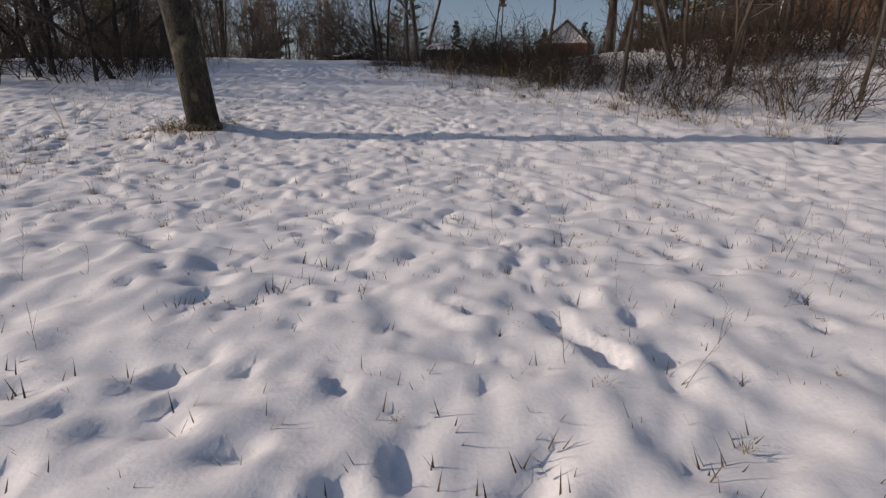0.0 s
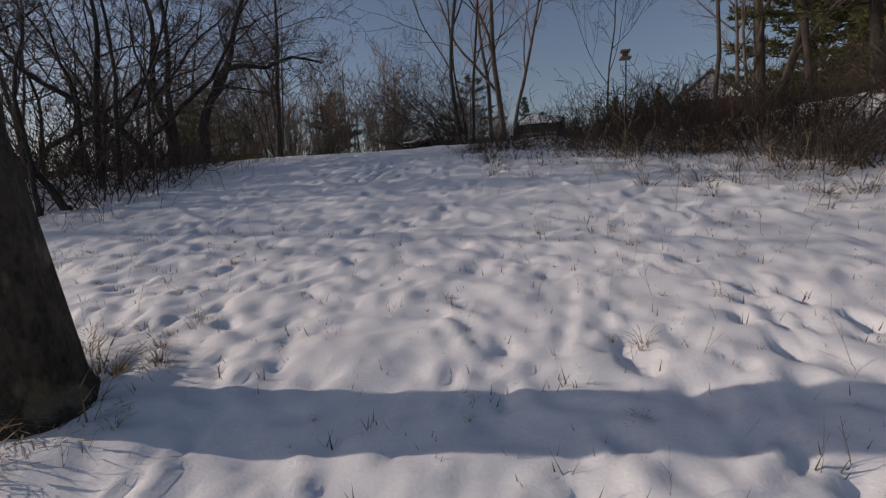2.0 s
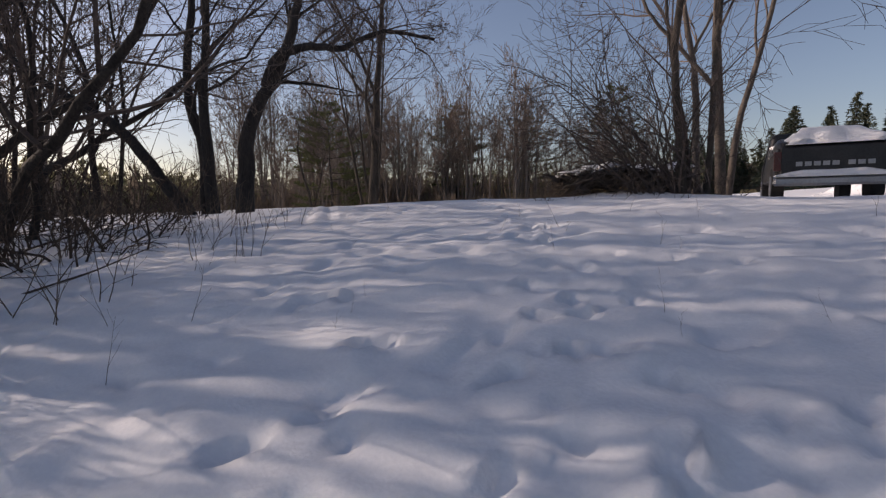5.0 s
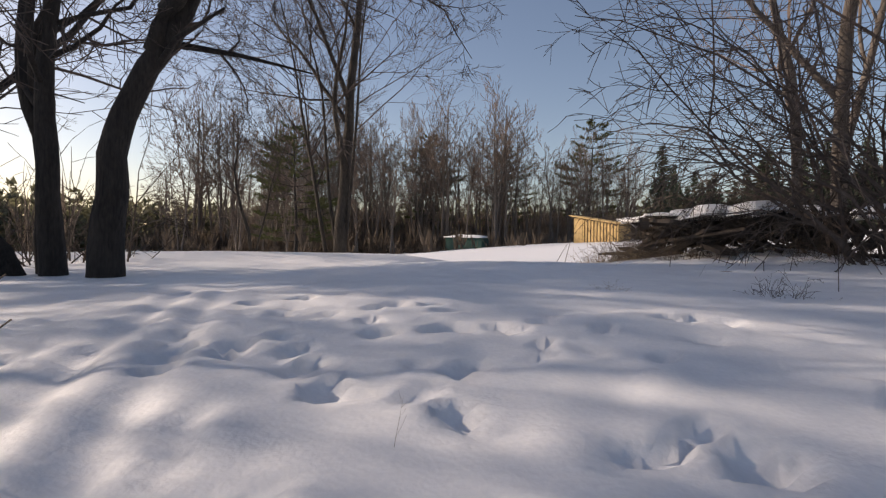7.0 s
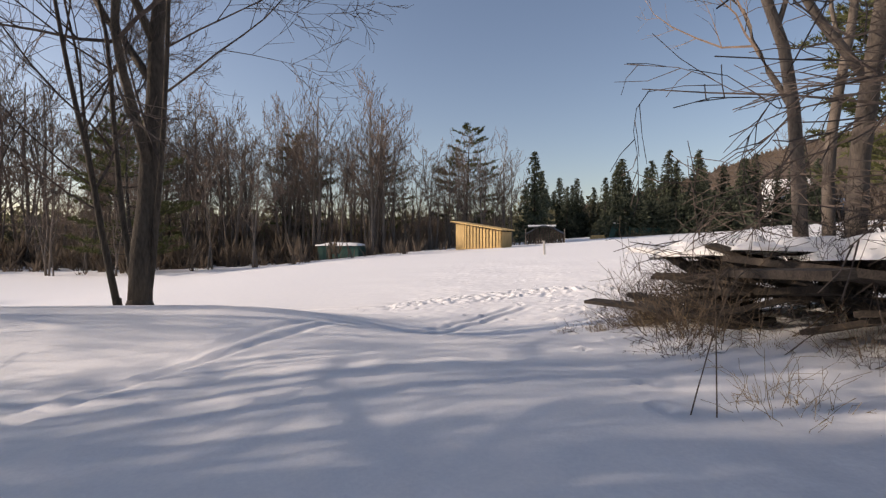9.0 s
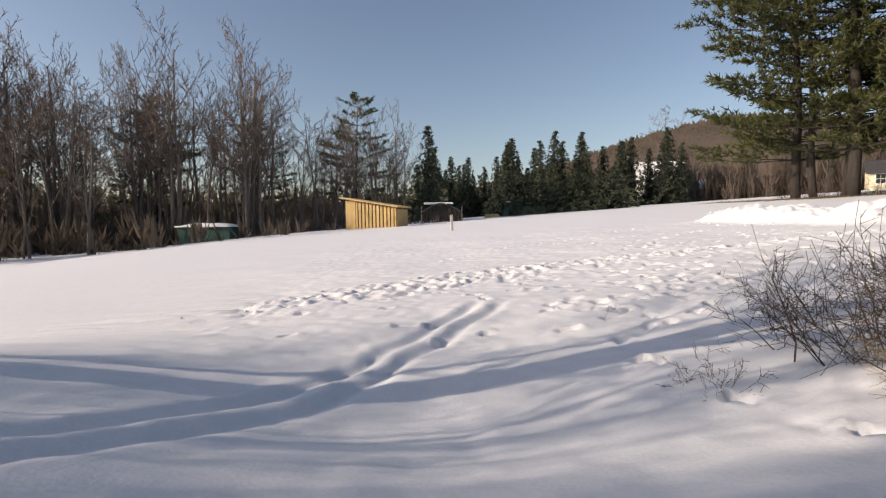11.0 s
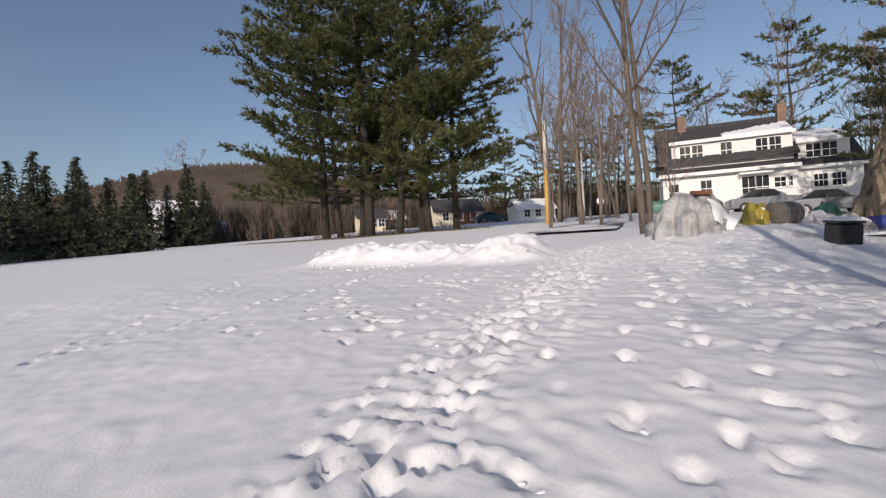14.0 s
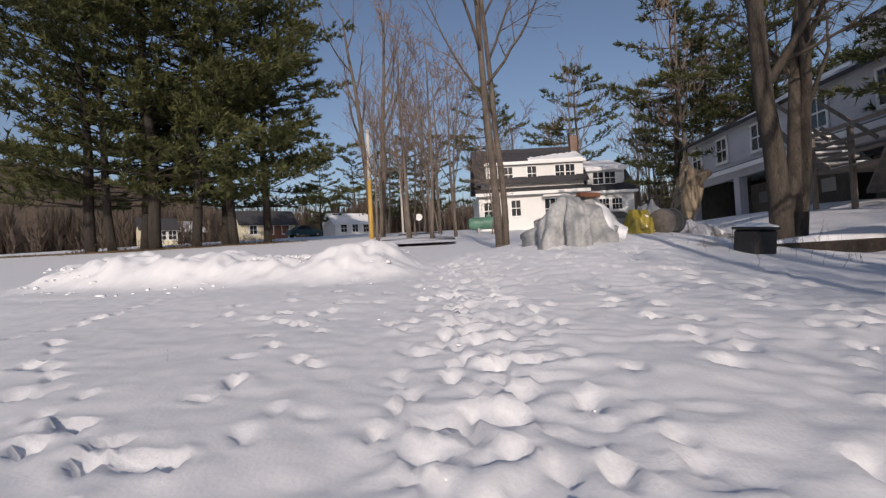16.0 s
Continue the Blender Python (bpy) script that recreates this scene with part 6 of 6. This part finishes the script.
# road beyond the pole
p = Pile()
line = [(13, 33.0), (18, 33.6), (24, 34.5), (34, 36.3), (47, 39.2), (62, 43.5), (100, 55)]
for i, (x, y) in enumerate(line):
    w = 1.7
    for s in (-1, -0.5, 0, 0.5, 1):
        p.v.append((x - 0.25 * w * s, y + w * s, ground_at(x - 0.25 * w * s, y + w * s) + 0.10))
for i in range(len(line) - 1):
    for k in range(4):
        p.f.append((i * 5 + k, i * 5 + k + 1, i * 5 + 6 + k, i * 5 + 5 + k))
ROAD = surface("snowy_asphalt", (0.05, 0.05, 0.055), (0.10, 0.10, 0.105), 0.5, 8, 0.85, 0.2, third=(0.82, 0.83, 0.85), third_at=0.47)
tagged(new("road", p.mesh("road", ROAD)), "asphalt road partly covered with packed snow", "road", kind="structure")

# ---- weeds and grass through the snow ----
def weed(seed, h):
    rng = np.random.default_rng(seed)
    p = Pile()
    grow(p, p, rng, (0, 0, -0.04), (rng.normal(0, 0.25), rng.normal(0, 0.25), 1), h, 0.0022, 1, 2, 0.05, 0.6, 4, 0.10, 0.4, 3, 0.4, 0.0009)
    return p


field = Pile()
dry = Pile()
srng = np.random.default_rng(55)


def sow(dest, src, x, y, s):
    if abs(x - np.interp(y, (1, 11.3, 15.6, 18.7, 23.4, 27, 30), (0.4, -2.7, -5.2, -6.5, -7.1, -6.4, -3.4))) < 0.9 and s > 0.3:
        return
    base = len(dest.v)
    a = srng.uniform(0, 6.28)
    c, q = math.cos(a) * s, math.sin(a) * s
    z = ground_at(x, y)
    dest.v += [(x + c * vx - q * vy, y + q * vx + c * vy, z + s * vz) for vx, vy, vz in src.v]
    dest.f += [tuple(base + i for i in f) for f in src.f]


weeds = [weed(300 + k, 0.22 + 0.04 * k) for k in range(6)]
tufts = [grass_tuft(320 + k, 26, 0.16, 0.06, GRASS) for k in range(4)]
for _ in range(520):
    y = 2.5 + 14 * srng.uniform(0, 1) ** 1.4
    x = srng.uniform(-7, 4)
    sow(field, weeds[srng.integers(6)], x, y, srng.uniform(0.2, 0.75))
for _ in range(700):
    sow(dry, tufts[srng.integers(4)], srng.uniform(-7, 4), 2.2 + 9 * srng.uniform(0, 1), srng.uniform(0.12, 0.4))
for _ in range(300):
    x, y = -3.6 + srng.normal(0, 1.8), 7.2 + srng.normal(0, 1.6)
    if srng.uniform() < 0.6:
        sow(dry, tufts[srng.integers(4)], x, y, srng.uniform(0.3, 0.9))
    else:
        sow(field, weeds[srng.integers(6)], x, y, srng.uniform(0.3, 0.8))
for _ in range(50):
    sow(dry, tufts[srng.integers(4)], -3.25 + srng.normal(0, 0.28), 7.68 + srng.normal(0, 0.22), srng.uniform(0.9, 1.9))
for _ in range(240):
    f = srng.uniform(0, 1)
    sow(dry if srng.uniform() < 0.5 else field, (tufts[srng.integers(4)] if srng.uniform() < 0.5 else weeds[srng.integers(6)]), -1.5 + 6.6 * f + srng.normal(0, 0.4), 13.3 - 4.9 * f + srng.normal(0, 0.45), srng.uniform(0.7, 2.0))
for _ in range(160):
    sow(field, weeds[srng.integers(6)], -6.2 + srng.normal(0, 0.6), srng.uniform(10.5, 16), srng.uniform(0.6, 1.8))
for _ in range(45):
    sow(field, weeds[srng.integers(6)], srng.uniform(-7, 6), srng.uniform(17, 36), srng.uniform(0.15, 0.45))
for _ in range(90):
    sow(field, weeds[srng.integers(6)], 4.2 + srng.normal(0, 1.0), 25.9 + srng.normal(0, 0.6), srng.uniform(0.5, 1.2))
tagged(new("snow_weeds", field.mesh("snow_weeds", WEED)), "thin brown weed stems poking through snow", "weeds", kind="stuff")
tagged(new("dry_grass", dry.mesh("dry_grass", GRASS)), "straw-coloured dry grass tufts in snow", "grass", kind="stuff")
for x, y, s in ((-3.45, 6.6, 0.5), (-2.9, 8.6, 0.4)):
    scatter_copy(briar_c, x, y, rs.uniform(0, 360), s)
frost = bush("frosted_weed", "tall pale forked dead weed stalk in snow", 111, 1.25, 0.08, 3, place(-5.1, 7.9), PALE_POLE, 2, 3, "weed", "")

twiggy = bush("briar_tangle", "sparse thin briar twigs standing in snow", 105, 0.75, 0.6, 14, place(-4.3, 25.4, 0, 0.8), BRUSH, 3, 3, thick=(0.002, 0.005), rmin=0.0012)
for x0, y0, x1, y1, tall in ((-5.88, 20.4, -5.35, 20.95, 0.42), (-5.78, 20.4, -5.6, 20.85, 0.40)):
    p = Pile()
    z0 = ground_at(x0, y0)
    p.tube([np.array((x0 + (x1 - x0) * f, y0 + (y1 - y0) * f, z0 - 0.05 + tall * 1.25 * math.sin(min(1.0, f * 1.1) * 1.9))) for f in np.linspace(0, 1, 9)], [0.0026] * 9, 5)
    tagged(p.part("bent_cane", WEED), "bent dark bramble cane rising from snow", "cane", "bramble canes")

# soft lumps of trodden snow beside and along the path
clods = Pile()
crng = np.random.default_rng(66)
BALL = [(math.cos(a) * math.cos(e), math.sin(a) * math.cos(e), math.sin(e)) for e in (-0.5, 0.15, 0.8) for a in [k * math.pi / 4 for k in range(8)]] + [(0, 0, 1)]
for k in range(900):
    if k < 200:
        x = crng.uniform(-9, 4.5)
        y = float(np.interp(x, (-9, -6, -4, -1, 4), (27.4, 28.45, 28.95, 29.4, 30.1))) + crng.normal(0, 0.40)
    elif k < 350:
        x = crng.uniform(-4.5, 4.5)
        y = 27.7 + 0.22 * x + crng.normal(0, 0.75)
    else:
        x, y = 3.6 + crng.normal(0, 0.7), crng.uniform(31.0, 36.4)
    r = (0.006 + 0.015 * crng.uniform(0, 1) ** 2.0) * (1 if k < 350 else 1.8)
    z = ground_at(x, y) + (crng.uniform(-0.035, 0.0) if k < 350 else 0.30 * math.exp(-((x - 3.6) / 0.9) ** 4))
    n, turn, sx, sy, sz = len(clods.v), crng.uniform(0, 6.28), crng.uniform(0.8, 1.7), crng.uniform(0.7, 1.1), crng.uniform(0.5, 0.9)
    for bx, by, bz in BALL:
        g = crng.uniform(0.78, 1.22)
        px, py = bx * r * sx * g, by * r * sy * g
        clods.v.append((x + px * math.cos(turn) - py * math.sin(turn), y + px * math.sin(turn) + py * math.cos(turn), z + bz * r * sz * g))
    for i in range(8):
        j = (i + 1) % 8
        clods.f += [(n + i, n + j, n + 8 + j, n + 8 + i), (n + 8 + i, n + 8 + j, n + 16 + j, n + 16 + i), (n + 16 + i, n + 16 + j, n + 24)]
tagged(new("snow_clods", clods.mesh("snow_clods", SNOW, True)), "small soft clods of trodden white snow", "snow", kind="stuff")

# fallen needles and dry grass round the pine grove
litter = Pile()
lrng = np.random.default_rng(67)
for k in range(5200):
    f = lrng.uniform(0, 1)
    x, y = 21.6 + 7.6 * f + lrng.normal(0, 1.0), 53.6 - 8.2 * f + lrng.normal(0, 1.3)
    if k % 3 == 0:
        x, y = 21.5 + 0.9 * lrng.normal(0, 1), lrng.uniform(50, 62)
    z = ground_at(x, y)
    a, ln, up = lrng.uniform(0, 6.28), lrng.uniform(0.12, 0.4), lrng.uniform(0.02, 0.12)
    c, q = np.array((x, y, z)), np.array((math.cos(a), math.sin(a), 0))
    w = np.array((-q[1], q[0], 0)) * lrng.uniform(0.015, 0.05)
    litter.tri(c - w, c + w, c + q * ln + np.array((0, 0, up)))
tagged(new("needle_litter", litter.mesh("needle_litter", GRASS)), "brown fallen needles and dry grass under pines", "litter", kind="stuff")

# grass tips showing through the snow of the slope
tips = Pile()
trng = np.random.default_rng(68)
for k in range(3200):
    x, y = trng.uniform(-7.5, 3.5), 1.5 + 9.0 * trng.uniform(0, 1) ** 1.2
    z = ground_at(x, y) - 0.03
    for _ in range(trng.integers(1, 5)):
        a, hgt = trng.uniform(0, 6.28), trng.uniform(0.035, 0.085)
        c = np.array((x, y, z)) + np.append(trng.normal(0, 0.02, 2), 0)
        w = np.array((-math.sin(a), math.cos(a), 0)) * 0.0035
        tips.tri(c - w, c + w, c + np.array((math.cos(a) * hgt * 0.6, math.sin(a) * hgt * 0.6, hgt)))
tagged(new("grass_tips", tips.mesh("grass_tips", WEED)), "short brown grass tips poking through thin snow", "grass", kind="stuff")
